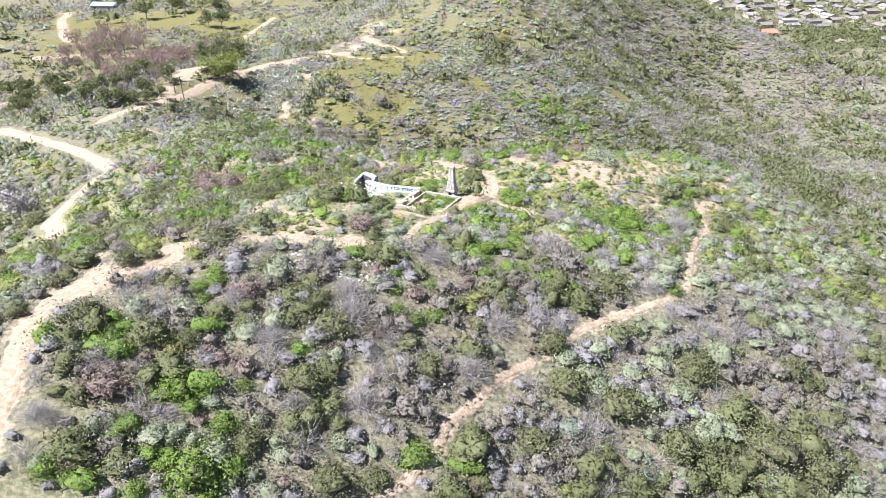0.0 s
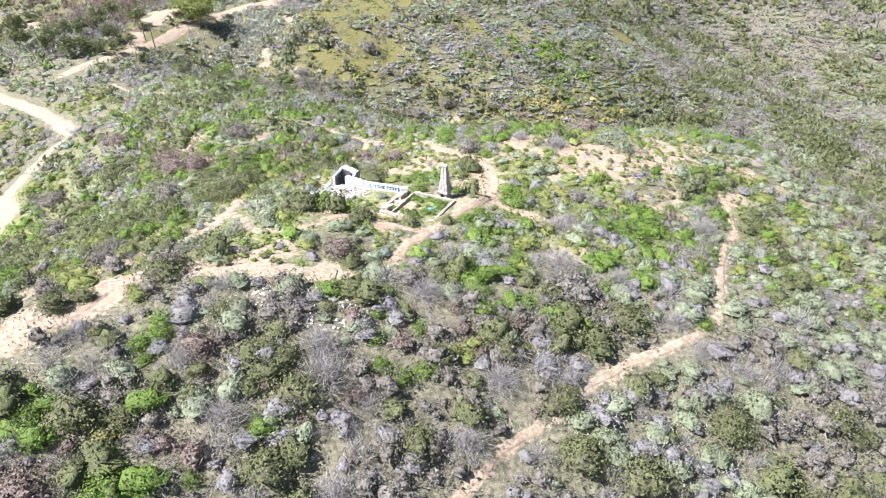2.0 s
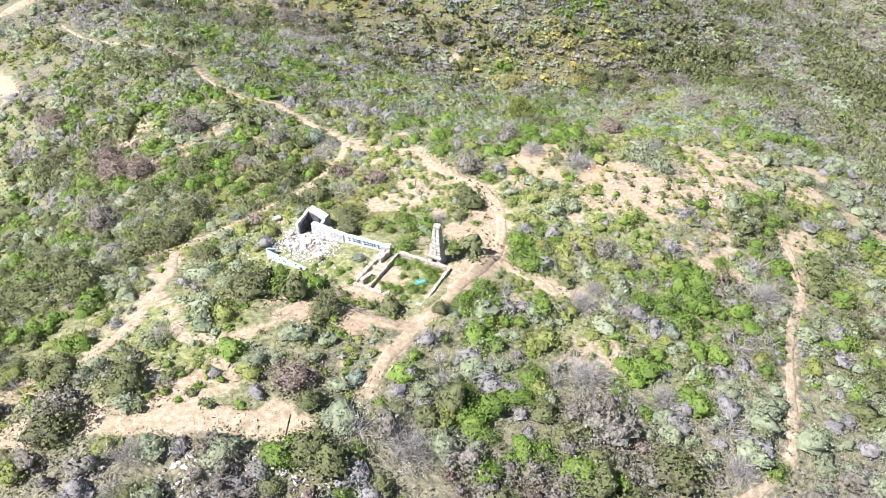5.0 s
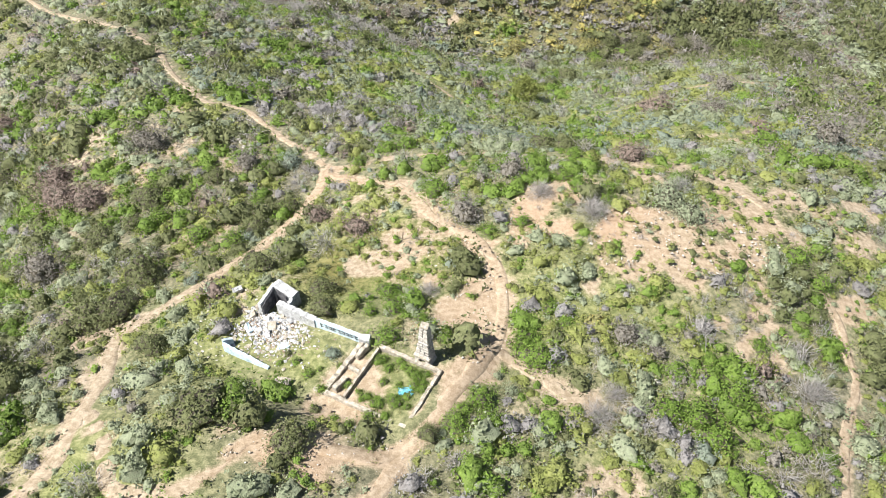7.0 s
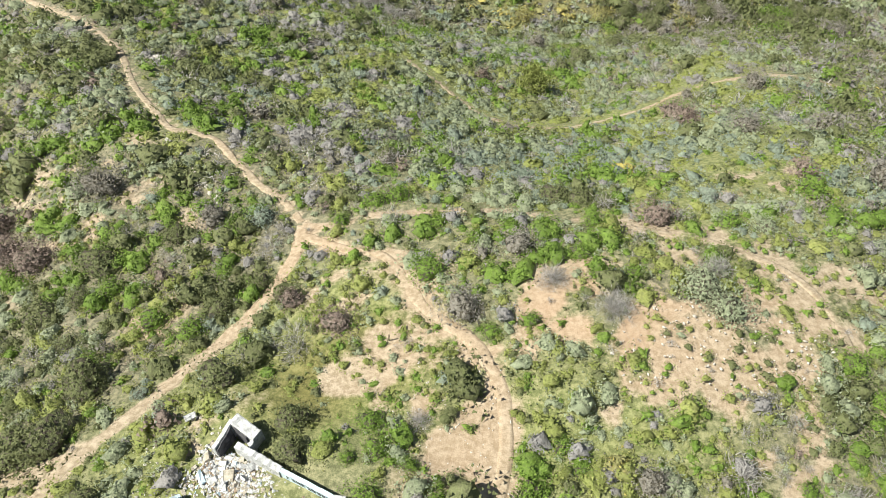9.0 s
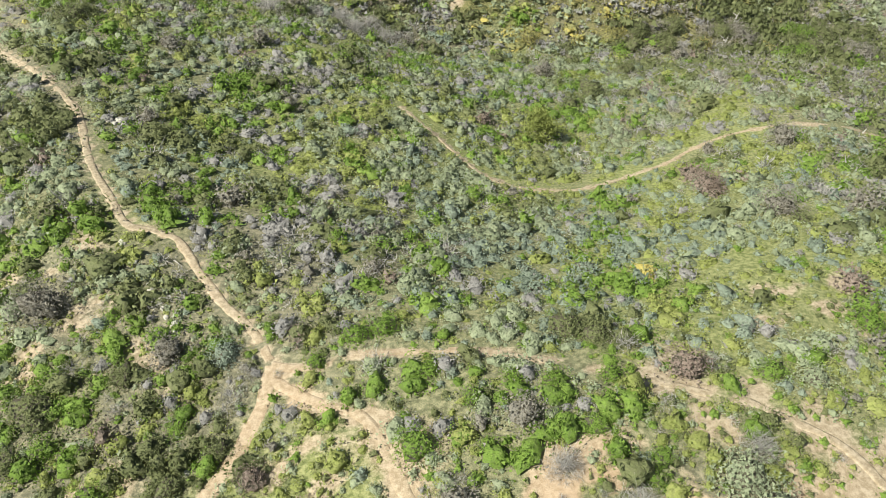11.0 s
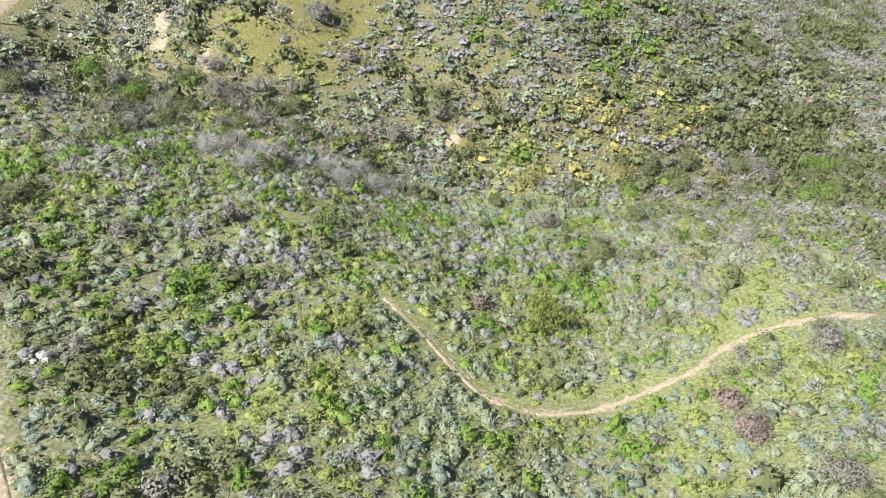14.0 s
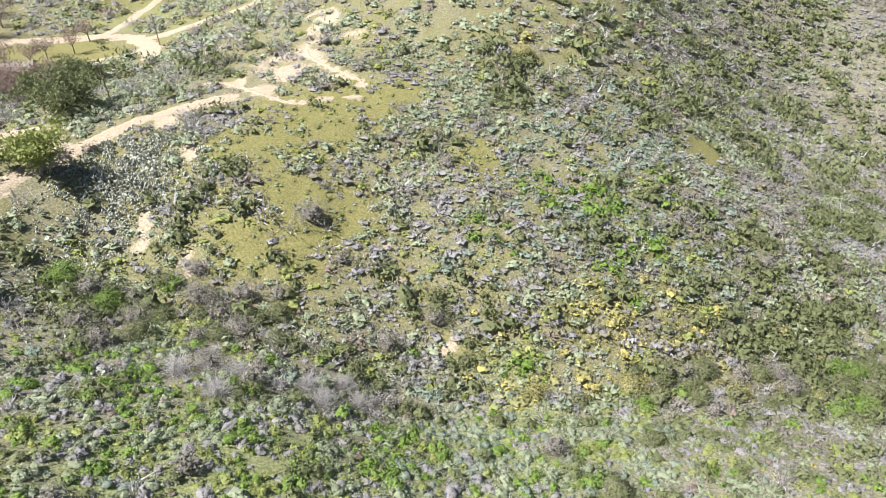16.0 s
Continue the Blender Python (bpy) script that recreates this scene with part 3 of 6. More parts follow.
SIZE = {"umber": 1.2, "olive": 1.25, "dead": 1.15, "russet": 1.15, "green": 1.0, "yellow": 0.95, "sage": 0.95, "blue": 0.85, "lavender": 0.85, "moss": 0.9}
SHRUBS = []
SHRUBS.append(("olive", [(-8, 38.4, 2.1), (-4.9, 39.4, 1.6), (-13.7, 40.2, 1.8), (7.2, 44.3, 2.2), (31.6, 46.4, 2.5), (19.2, 46.1, 2.5), (-10.7, 45.8, 2.3), (27.2, 48.2, 2.8), (-22.3, 47.1, 2.1), (-19.8, 47.5, 1.5), (-1.1, 48.7, 1.8), (15, 48.9, 2.6), (-28.2, 48.9, 1.8), (10.3, 49.9, 2.6), (-33.6, 49.5, 1.1), (-9.1, 51, 2.3), (22.5, 53, 2.7), (9.6, 53.2, 2.0), (-10.7, 53.3, 1.6), (-32.6, 54, 1.2), (32.1, 55.1, 2.1), (-27.8, 57, 1.5), (-15.5, 56.9, 1.4), (-26, 58.4, 1.1), (-20.9, 61.4, 2.1), (16.2, 61.5, 2.5), (-28, 64.7, 1.2)]))
SHRUBS.append(("olive", [(-9.5, 204.5, 2.4), (52, 209.5, 2.9), (80.5, 211.7, 3.5), (-69.3, 206.6, 3.9), (-26.4, 212.1, 2.4), (-52.3, 215.4, 2.9), (10, 215.4, 2.0), (-44.8, 219.6, 3.0), (5.8, 220, 2.1), (3.7, 222.9, 2.1), (93.2, 249.2, 3.2), (76.1, 251.6, 3.2), (-76.1, 266, 6.0), (-48.6, 287.3, 2.8), (-84.5, 290, 4.3), (-108, 303.1, 5.4), (59.4, 331.1, 3.8), (112.8, 350.8, 4.0), (87.8, 360.5, 3.9)]))
SHRUBS.append(("russet", [(-24, 36.6, 1.1), (-24, 42.6, 2.6), (-5.4, 51.5, 1.0), (-16.4, 53.4, 1.9)]))
SHRUBS.append(("russet", [(-7.9, 65.4, 2.0)]))
SHRUBS.append(("grey", [(-4.9, 213.5, 3.3), (-35.4, 215.7, 3.5), (3.9, 219.2, 3.2), (-39.3, 222, 3.0), (-14, 227.5, 2.4), (14.7, 234.5, 2.2), (-20.2, 234.5, 4.1), (75.9, 244.7, 3.1), (5.8, 254.5, 2.4), (3.3, 262.5, 2.5), (13.7, 269.6, 2.3), (39.3, 282, 2.8), (74.6, 310.1, 2.8), (92.9, 310.8, 2.5), (87.2, 328.6, 4.4), (-74.9, 344.5, 3.6)]))
SHRUBS.append(("green", [(-19.8, 35.4, 1.1), (-25.5, 36, 1.3), (-16.6, 37.2, 2.5), (-15.7, 41.1, 1.6), (-2.1, 41.6, 1.8), (-19.6, 43.3, 2.2), (-15, 44.6, 1.0), (-25.2, 47.3, 1.2), (-19.8, 52.4, 0.9), (-2.4, 53.3, 1.2), (-3.9, 54, 1.2), (-0.7, 54.2, 1.1), (-19.3, 54.4, 1.2), (-19.6, 55.7, 1.0), (-4.3, 56.2, 1.0), (-1.1, 57.7, 1.1), (-4.4, 58.4, 0.9), (-3.6, 61, 0.8), (-6.1, 61.2, 0.8), (7.4, 61.9, 1.4), (22.8, 62, 1.1), (4.1, 62.6, 1.0), (2.6, 65.5, 1.3)]))
SHRUBS.append(("green", [(7.3, 67.4, 1.3)]))
SHRUBS.append(("green", [(40.9, 206.2, 2.5), (-52.4, 212, 3.1), (-61.4, 217.4, 4.1), (14.8, 235.3, 2.2)]))
SHRUBS.append(("dead", [(-27.5, 39.7, 1.5), (-19.3, 41.3, 1.2), (-11.2, 43.6, 1.9), (-6.3, 44.7, 2.5), (-13.6, 48.5, 2.0), (2.1, 49.1, 2.3), (-7.8, 52.1, 2.6), (-17.3, 52.4, 1.8), (4.7, 54.1, 2.2), (-8.3, 54.5, 2.1), (-0.7, 61, 2.2), (20.3, 61.9, 1.7)]))
SHRUBS.append(("dead", [(16.5, 66.6, 1.6), (11.2, 67.9, 2.5)]))
SHRUBS.append(("dead", [(-5.4, 200.6, 2.6)]))
SHRUBS.append(("sage", [(-7.6, 41.5, 1.4)]))
SHRUBS.append(("tree", [(18.2, 161.4, 3.1)]))
SHRUBS.append(("tree", [(-72.3, 238.3, 5.0)]))
SHRUBS.append(("baretree", [(-80.4, 126.3, 4.3)]))
SHRUBS.append(("yellow", [(75.3, 210.9, 2.6), (59.9, 211.1, 3.2)]))
SHRUBS.append(("yellow", [(21.3, 207.6, 3.0), (31.6, 208, 2.0), (39.5, 210.9, 3.4), (39.3, 222, 2.7), (74.1, 228.1, 2.8), (89.9, 247.7, 1.6), (89.5, 297.5, 3.5), (25.7, 299.5, 3.7)]))
SHRUBS.append(("cactus", [(-42, 189.5, 1.6), (-56.6, 197.3, 1.5), (-52.7, 199.6, 1.5)]))
SHRUBS.append(("cactus", [(-66.8, 215.8, 2.4), (-64.7, 223.5, 2.5), (-68.5, 224.1, 3.0), (-65.5, 231.3, 2.6), (-55.8, 237.5, 3.2), (-64.3, 238.1, 2.7), (-48.3, 238.9, 2.7), (-60.2, 242.3, 3.3), (-45.6, 241.8, 2.2), (-53.1, 244.4, 2.8), (-57.5, 248.4, 3.4), (-53.2, 253.6, 1.8), (-8.3, 258.2, 2.1), (-81.9, 297.7, 3.0)]))
SHRUBS.append(("olive", [(-22.1, 90.9, 2.9), (-12.2, 89.8, 2.1), (-6.6, 86.6, 1.6), (-6.4, 84.4, 1.5), (-23.9, 85.5, 3.1), (-12.6, 74.3, 2.4), (1.3, 73.5, 1), (-17.7, 81.1, 1.5), (-25.9, 95, 1.2), (-26.6, 99.7, 1.5), (-14.1, 97.5, 1.4), (-32.5, 123.6, 2.3), (13.2, 110.1, 2), (15.2, 109.3, 1.6), (-20.3, 106.2, 1.5), (-11.7, 99.9, 1.3), (-48.5, 167.1, 3.4), (25.2, 174.6, 2.5), (29.8, 179.9, 3.4), (40.9, 129.2, 1.4), (39.8, 196, 3.4)]))
SHRUBS.append(("grey", [(-28.7, 112.9, 3.1), (-17.4, 128.2, 2.6), (-33.6, 94.9, 2.9), (8.8, 101.5, 1.9), (4.4, 95.3, 2.1), (15.5, 82.6, 1.6), (17.4, 81.1, 1.2), (46.3, 115.8, 3.3), (-17.4, 108.2, 2.1), (39.9, 131.8, 3.1), (50.6, 134, 2.9), (-2.6, 118.1, 1.1), (-34.2, 163.4, 2.5), (-23.9, 171.5, 2.4), (22.8, 192, 3.4), (-30.7, 143.9, 1.9), (50.2, 153.2, 3.4), (40.1, 152, 1.6), (-22.9, 194.1, 2.7)]))
SHRUBS.append(("russet", [(-36.7, 106.6, 3.4), (-32.7, 105, 2.7), (-8.7, 97.7, 1.4), (-4.7, 94.7, 1.8), (38.4, 116.2, 2), (35.2, 138.5, 3.1), (20.8, 106, 2.1), (35.4, 143.6, 2.6), (9.5, 162.6, 2)]))
SHRUBS.append(("green", [(1.9, 99.5, 1.7), (-1.7, 86.6, 1.3), (-1.2, 84.3, 1.2), (-2.9, 83.8, 0.7), (0.8, 83.4, 0.8), (2.5, 81.2, 0.9), (-1.6, 81.3, 1.3), (8.7, 80.3, 1.8), (8, 81.9, 1.3), (19.1, 76.3, 1.7), (17.1, 76.3, 1.5), (22.2, 77.9, 1.7), (19.9, 74.6, 1.8), (5.1, 74.7, 1.4), (3, 74.3, 1.2), (4.7, 76.6, 1.3), (17, 98.3, 1), (9.1, 94.2, 0.9), (6.3, 93.4, 0.9), (-11.2, 77.6, 0.8), (37.1, 111.2, 1.7), (10.3, 84.9, 1), (11.3, 83.6, 1), (3.6, 75.6, 0.7), (25.7, 82.7, 0.9), (31.7, 91.5, 1.4), (32.8, 89, 1.3), (-19.4, 96.7, 1.6), (-16, 95.4, 1.5), (-24.3, 100.7, 1.5)]))
SHRUBS.append(("green", [(6.4, 99.4, 0.9), (16.3, 97, 1), (13.5, 100.7, 1.2), (-3, 109.3, 1.5), (-1, 110.1, 1.5), (-5.8, 106.9, 1), (8.4, 104.8, 1.1), (11.1, 104.5, 1.2), (15.1, 105, 1.2), (2.5, 105.7, 1.2), (5.6, 103.1, 1.2), (26.9, 105.7, 1.4), (37.7, 112.8, 1.9), (-22.8, 111.9, 1), (-15, 101.8, 1.1), (-2.1, 121.9, 1.3), (-6.4, 122.6, 1.4), (0.4, 124.6, 1.3)]))
SHRUBS.append(("dead", [(15, 95.1, 2), (1.3, 86.5, 1.1), (13.7, 77.4, 1.4), (12.2, 75.5, 1.7), (28.1, 78.5, 2.2), (10.9, 97.8, 1.6), (23.5, 99.2, 1.8), (3.8, 122.2, 1.9), (40.7, 169.6, 1.9), (-3.1, 116.6, 1.5), (-5.4, 196.1, 2.4), (-12.9, 194.5, 3.2), (-26.5, 189.2, 3.4), (-33.4, 193.5, 3.4)]))
SHRUBS.append(("sage", [(21.7, 97.5, 2.3), (23.4, 95, 2.1), (6.7, 77.4, 0.9), (29.8, 105.4, 1.7)]))
SHRUBS.append(("oak", [(-6.7, 72.5, 1.7)]))
SHRUBS.append(("blue", [(-17.8, 89.4, 0.8), (-12.9, 107.8, 1.7), (11.5, 116.7, 1.5), (11.1, 120.9, 0.9), (15.9, 124.2, 1.1), (16.9, 120.6, 1.7), (15.2, 118.1, 1.4), (-4.5, 132.7, 1.5)]))
SHRUBS.append(("russet", [(-53, 125.7, 3.2), (-38.5, 110.2, 2.6)]))
SHRUBS.append(("grey", [(-58.4, 111.6, 3.2), (-52.2, 100.4, 3), (-21.2, 62.8, 2.4), (-29.2, 59.2, 1.6), (-27.5, 64.9, 1.6)]))
SHRUBS.append(("olive", [(-49.5, 114.5, 3), (-25.8, 103.5, 2.4), (-29.6, 98.7, 2.2), (-76, 121.9, 3), (-101, 211, 3.2), (-86.3, 229, 2.6)]))
SHRUBS.append(("green", [(-19.3, 55.6, 1.6), (-20.5, 53.6, 1.2)]))
SHRUBS.append(("olive", [(40.2, 213.1, 2.4), (45.6, 212.3, 3.4), (54.3, 215.4, 3.6), (66, 216.7, 3.6), (75.3, 220, 2.6), (91.6, 221.9, 3.4), (96.2, 221.9, 2.7), (102.8, 223.7, 3.6), (40.5, 208.7, 2.4), (51.2, 211.5, 3.1), (80.9, 215, 3.6), (84, 217, 2.7), (92.4, 218.8, 2.6), (97.8, 216.3, 3.4), (44.2, 208.1, 2.9), (51.5, 208.6, 3), (58.9, 209.9, 2.9), (63.8, 206.8, 3), (67.5, 210.2, 2.6), (74.7, 211.5, 2.5), (85.6, 211.5, 3.6), (-35.3, 216.7, 2.4), (-42.1, 210.5, 3.2), (-36.6, 211.8, 2.5), (-28.6, 212.8, 2.5), (-23.7, 213.8, 3.1), (-48.8, 197.2, 2.2), (-43.1, 203.7, 3.6), (-31.8, 206.8, 3.3), (-22.6, 208.2, 3.2)]))
SHRUBS.append(("olive", [(-19.5, 207.6, 2.2), (-9.8, 207.2, 2.2), (-5.9, 204.4, 2.2), (4.3, 221.4, 2.4), (-1, 200.4, 2.2), (-11.5, 210.3, 2.3), (9.5, 212.2, 2.3), (14.7, 200.1, 2.2), (29.8, 206.5, 2.3)]))
SHRUBS.append(("grey", [(49.9, 214.1, 2.7), (61.8, 216, 2.7), (69.3, 217.8, 3.5), (60.5, 213.6, 2.8), (70.7, 213, 3.6), (53.2, 205.6, 2.9), (94, 212.8, 3.6), (97, 211.3, 3.4), (-55.9, 215.5, 3.6), (-48.9, 215.5, 2.6), (-38, 216.3, 3.6), (-30.1, 217, 3.6), (-24.3, 218.2, 2.7), (-53.1, 204.7, 3.5), (-45.7, 208.9, 3.3), (-33.4, 212.3, 2.8), (-47.5, 200, 3.5), (-34.9, 205.4, 2.2), (-29, 208.5, 3.6), (-31, 197.6, 3), (-23.4, 199.4, 2.1), (-3.6, 200.6, 2.2)]))
SHRUBS.append(("green", [(83, 221, 3.1), (86.3, 219.8, 3.6), (75.4, 206, 2.9), (80.8, 207.4, 3.5), (-52.5, 213.3, 3.6), (-43, 218.6, 2.7)]))
SHRUBS.append(("dead", [(-34.6, 196.2, 2.5), (-27.9, 197.1, 2.4), (-25.3, 195.6, 3), (-19.4, 194.5, 2.3), (-15.9, 197.1, 3), (-13.5, 196.9, 2.1), (-10.9, 201.4, 3.1), (-8, 198.1, 3)]))


def scatter(name, kind, x, y, r, tall, grade, label, category):
    """One mesh of many small plants, each turned, sized and toned on its own."""
    if not len(x):
        return None
    z = land(x, y) - 0.05 * r
    which = rng.integers(0, len(PLANT[kind][grade]), len(x))
    vs, fs, ts, ws, base = [], [], [], [], 0
    for w, (pv, pf) in enumerate(PLANT[kind][grade]):
        m = np.nonzero(which == w)[0]
        if not len(m):
            continue
        a = rng.uniform(0, 2 * np.pi, len(m))
        ca, sa, s = np.cos(a)[:, None], np.sin(a)[:, None], r[m][:, None]
        wide = rng.uniform(0.85, 1.2, len(m))[:, None]
        px = (pv[None, :, 0] * ca * wide - pv[None, :, 1] * sa) * s + x[m][:, None]
        py = (pv[None, :, 0] * sa * wide + pv[None, :, 1] * ca) * s + y[m][:, None]
        pz = pv[None, :, 2] * s * tall[m][:, None] + z[m][:, None]
        vs.append(np.stack([px, py, pz], -1).reshape(-1, 3))
        fs.append((pf[None] + (np.arange(len(m)) * len(pv))[:, None, None] + base).reshape(-1, 3))
        ts.append(np.repeat(np.clip(0.75 * patchy(x[m], y[m], 5.0, 7) + 0.25 * rng.uniform(0, 1, len(m)), 0, 1), len(pv)))
        # how strongly shade is painted into each inner mass, more in dry brush
        ws.append(np.tile(twig_shade_of(len(pv)) * (0.6 if kind in ("umber", "russet") else 0.25) if kind not in ("dead", "grass", "cactus") else np.zeros(len(pv)), len(m)))
        base += len(m) * len(pv)
    ob = build(name, np.concatenate(vs), np.concatenate(fs), LEAF[kind], {"tone": np.concatenate(ts), "twig_shade": np.concatenate(ws)}, smooth=True)
    return tagged(ob, label, category, kind="stuff")


def sow(x0, x1, y0, y1, gap):
    """Jittered points on the plan, about one in each square of that side."""
    nx, ny = int((x1 - x0) / gap), int((y1 - y0) / gap)
    i, j = np.meshgrid(np.arange(nx), np.arange(ny))
    x = x0 + (i.ravel() + rng.uniform(0, 1, nx * ny)) * gap
    y = y0 + (j.ravel() + rng.uniform(0, 1, nx * ny)) * gap
    return x, y


# where each kind of plant is thick on the ground
ZONES = {
    "green": [(18.6, 76.9, 4.4), (22.3, 76.7, 3.3), (10.5, 80.2, 1.9), (16.2, 79.6, 2), (20.9, 79.9, 2.5), (39.8, 241.1, 11.1), (32.9, 244, 8.3), (12.5, 235.8, 5.8), (-17, 213.4, 5.3), (56.7, 261.7, 7.9), (-26.2, 128.5, 3.1), (-3.8, 120.8, 3.2), (-6.1, 123.8, 2.8), (3.3, 118.5, 2.6), (-3.8, 165.5, 5), (-13.5, 185.2, 6), (-43.2, 187.9, 5.7), (-24.8, 149.9, 3.1), (-15.6, 141.6, 2.8)],
    "blue": [(56.2, 279.7, 15.3), (46.5, 265.7, 11), (25.9, 245.5, 6.9), (20.4, 125.9, 4.9), (13.1, 125.1, 2.4), (17.1, 120.8, 2.8), (10.5, 116.8, 2), (26.6, 124.5, 3.1), (33.5, 123.7, 3.1), (22.4, 118.1, 2), (20.9, 122.8, 2.9)],
    "lavender": [(4.9, 217.1, 8.4), (10.1, 221.2, 7.3), (-24.6, 201.1, 8.1), (-15.2, 201.3, 4.9), (-34.8, 205.5, 5.1), (-0, 244.4, 7.4), (18.7, 297.3, 13.9), (36.3, 295.6, 14.1), (126.7, 358, 26.5), (17.7, 224.6, 6.8), (54.7, 200.2, 7.3), (68.7, 201.6, 9), (-7.9, 305.8, 10.8), (87.9, 371.6, 20.4), (-29.1, 164.9, 5), (-40.4, 180.5, 5.9), (-48.7, 176.8, 4.8), (-23.8, 168.9, 3.4), (-22.4, 136.9, 5.1), (-35.5, 155.2, 4.6), (-20.6, 141.4, 3.2), (-18.8, 165.9, 3.3), (12, 176.3, 5.7), (-14.5, 134.8, 2.9), (5.6, 168.2, 3.8), (62.3, 203.5, 8.5), (80.4, 205.7, 9)],
    "olive": [(-30, 78, 8), (-28, 70, 5), (-46.7, 210.6, 6.6), (51.4, 210.1, 7.7), (65.4, 213.3, 8.2), (79.5, 213.1, 10), (41.5, 203.8, 5.5), (-8.8, 207.9, 4), (75.8, 250.8, 5.6), (86, 332.2, 7.8), (-44.6, 222.4, 5.7), (-56.6, 221.8, 5.2), (89.5, 228.8, 7.8), (-27.9, 123.3, 4.2), (-23.5, 127.4, 2.4), (-21.3, 117, 3.8), (-33.5, 132.1, 3.4), (-44.1, 155.5, 3.5), (59.4, 212.9, 8.9), (79.3, 216.3, 9.5), (95.7, 218.6, 8.4), (42, 203.4, 5.4), (71.7, 220.7, 7.9), (-25.4, 106.1, 4.5), (-24.8, 99.9, 3.8), (-18.1, 100.8, 3.6), (-40.8, 137.4, 4.1), (-32.9, 128.4, 2.9), (-13.9, 99, 2.4), (-28.3, 47.8, 3.2), (-26.1, 41, 2.9), (-22.8, 43, 2.4), (-29.3, 53.8, 2.3)],
    "yellow": [(17.2, 212.1, 5.4), (19.9, 207.1, 4), (31.9, 209.4, 2.7), (36.7, 223.1, 6.4), (51.5, 226.1, 6.8), (62.3, 225.6, 7.7), (39.6, 215.4, 2.8), (90.5, 278.7, 6.3), (75.4, 227.8, 6), (96, 309.1, 5.5), (28.2, 306.1, 4.4)],
    "sage": [(29.4, 160.6, 5.2), (11.8, 142.3, 4.1), (17.9, 139.6, 4.1), (-6, 164.5, 7.1), (3.9, 176.7, 5.1), (20.6, 154.9, 4.4), (-11.4, 155.8, 4.9)],
}


def mix_at(x, y):
    """The share of each kind of plant over the plan."""
    thicket = blobs([(14, 52, 12), (-16, 50, 10), (-8, 46, 16), (-2, 54, 10), (-18, 44, 12), (-24, 36, 10), (4, 46, 10), (8, 58, 7), (-12, 54, 8)], x, y)
    east = np.clip((x - 8) / 10, 0, 1) * np.clip((74 - y) / 8, 0, 1)
    bench = blobs([(0, 85, 26), (-20, 80, 22), (20, 92, 16), (-28, 100, 18)], x, y)
    lush = blobs([(18, 73, 6), (14, 71, 4), (22, 78, 4), (-3, 56, 4), (3, 67, 5), (-17, 37, 5), (-19, 43, 4), (26, 84, 6)], x, y)
    vale = blobs([(5, 150, 34), (32, 138, 24), (18, 186, 24), (-14, 140, 24)], x, y)
    west = blobs([(-28, 150, 22), (-22, 168, 18), (-40, 175, 16), (-34, 134, 14)], x, y)
    far = np.clip((y - 203) / 12, 0, 1)
    right = np.clip((x - 45) / 50, 0, 1)
    patch = np.where(y < 112, 3.6, np.where(y < 204, 4.2, 9.0))
    lawn = blobs(LAWN, x, y)
    w = {
        "sage": 0.45 + 1.0 * vale + 0.6 * far - 0.15 * thicket + 1.3 * east,
        "lavender": 0.14 + 0.85 * west + 0.55 * far + 0.35 * right + 0.6 * thicket + 0.3 * vale + 0.45 * east,
        "blue": 0.02 + 0.9 * blobs([(26, 126, 12), (10, 190, 18), (0, 162, 14), (40, 255, 22), (14, 122, 9), (40, 120, 8)], x, y) + 0.45 * vale,
        "olive": 0.08 + 0.55 * blobs([(-42, 100, 16), (-36, 84, 12), (-44, 122, 14), (-38, 138, 10)], x, y) + 0.9 * blobs([(58, 214, 14), (40, 212, 9), (78, 222, 14), (30, 190, 6), (-46, 211, 8), (-64, 222, 10)], x, y) + 0.3 * west + 0.4 * blobs([(-18, 102, 12), (-28, 98, 12), (-34, 108, 10), (-30, 116, 9)], x, y) + 0.5 * thicket + 0.65 * east + 0.15 * far + 0.9 * right + 0.12 * bench,
        "moss": 0.20 - 0.18 * far - 0.4 * east + 0.55 * bench + 0.6 * west + 0.32 * vale + 0.1 * far + 0.1 * east - 0.25 * thicket + 0.3 * lawn,
        "green": 0.10 + 0.5 * blobs([(-20, 102, 14), (0, 112, 12), (-4, 170, 14)], x, y) + 0.40 * bench + 2.2 * lush + 0.3 * vale + 0.5 * west - 0.1 * thicket - 0.1 * far - 0.15 * east,
        "dead": 0.05 + 0.4 * thicket + 0.2 * east + 0.10 * far + 0.1 * bench,
        "umber": 0.04 + 1.0 * thicket + 0.4 * east + 0.25 * far + 0.8 * right,
        "russet": 0.02 + 0.15 * thicket + 0.03 * far,
        "yellow": 0.004 + 0 * x,
    }
    for k, share in (("lavender", 0.75), ("olive", 0.7), ("umber", 0.8), ("green", 0.4)):
        w[k] = w[k] * (1 - share * lawn)
    w["moss"] = w["moss"] + 1.1 * lawn
    for k, rows in ZONES.items():
        w[k] = w[k] + {"yellow": 2.4, "olive": 2.0}.get(k, 0.8) * blobs(rows, x, y)
    return {k: np.clip(v, 0, None) * (0.02 + 9.0 * (0.65 * patchy(x, y, patch, i % 8) + 0.35 * patchy(x, y, patch * 2.7, (i + 3) % 8)) ** 5) for i, (k, v) in enumerate(w.items())}


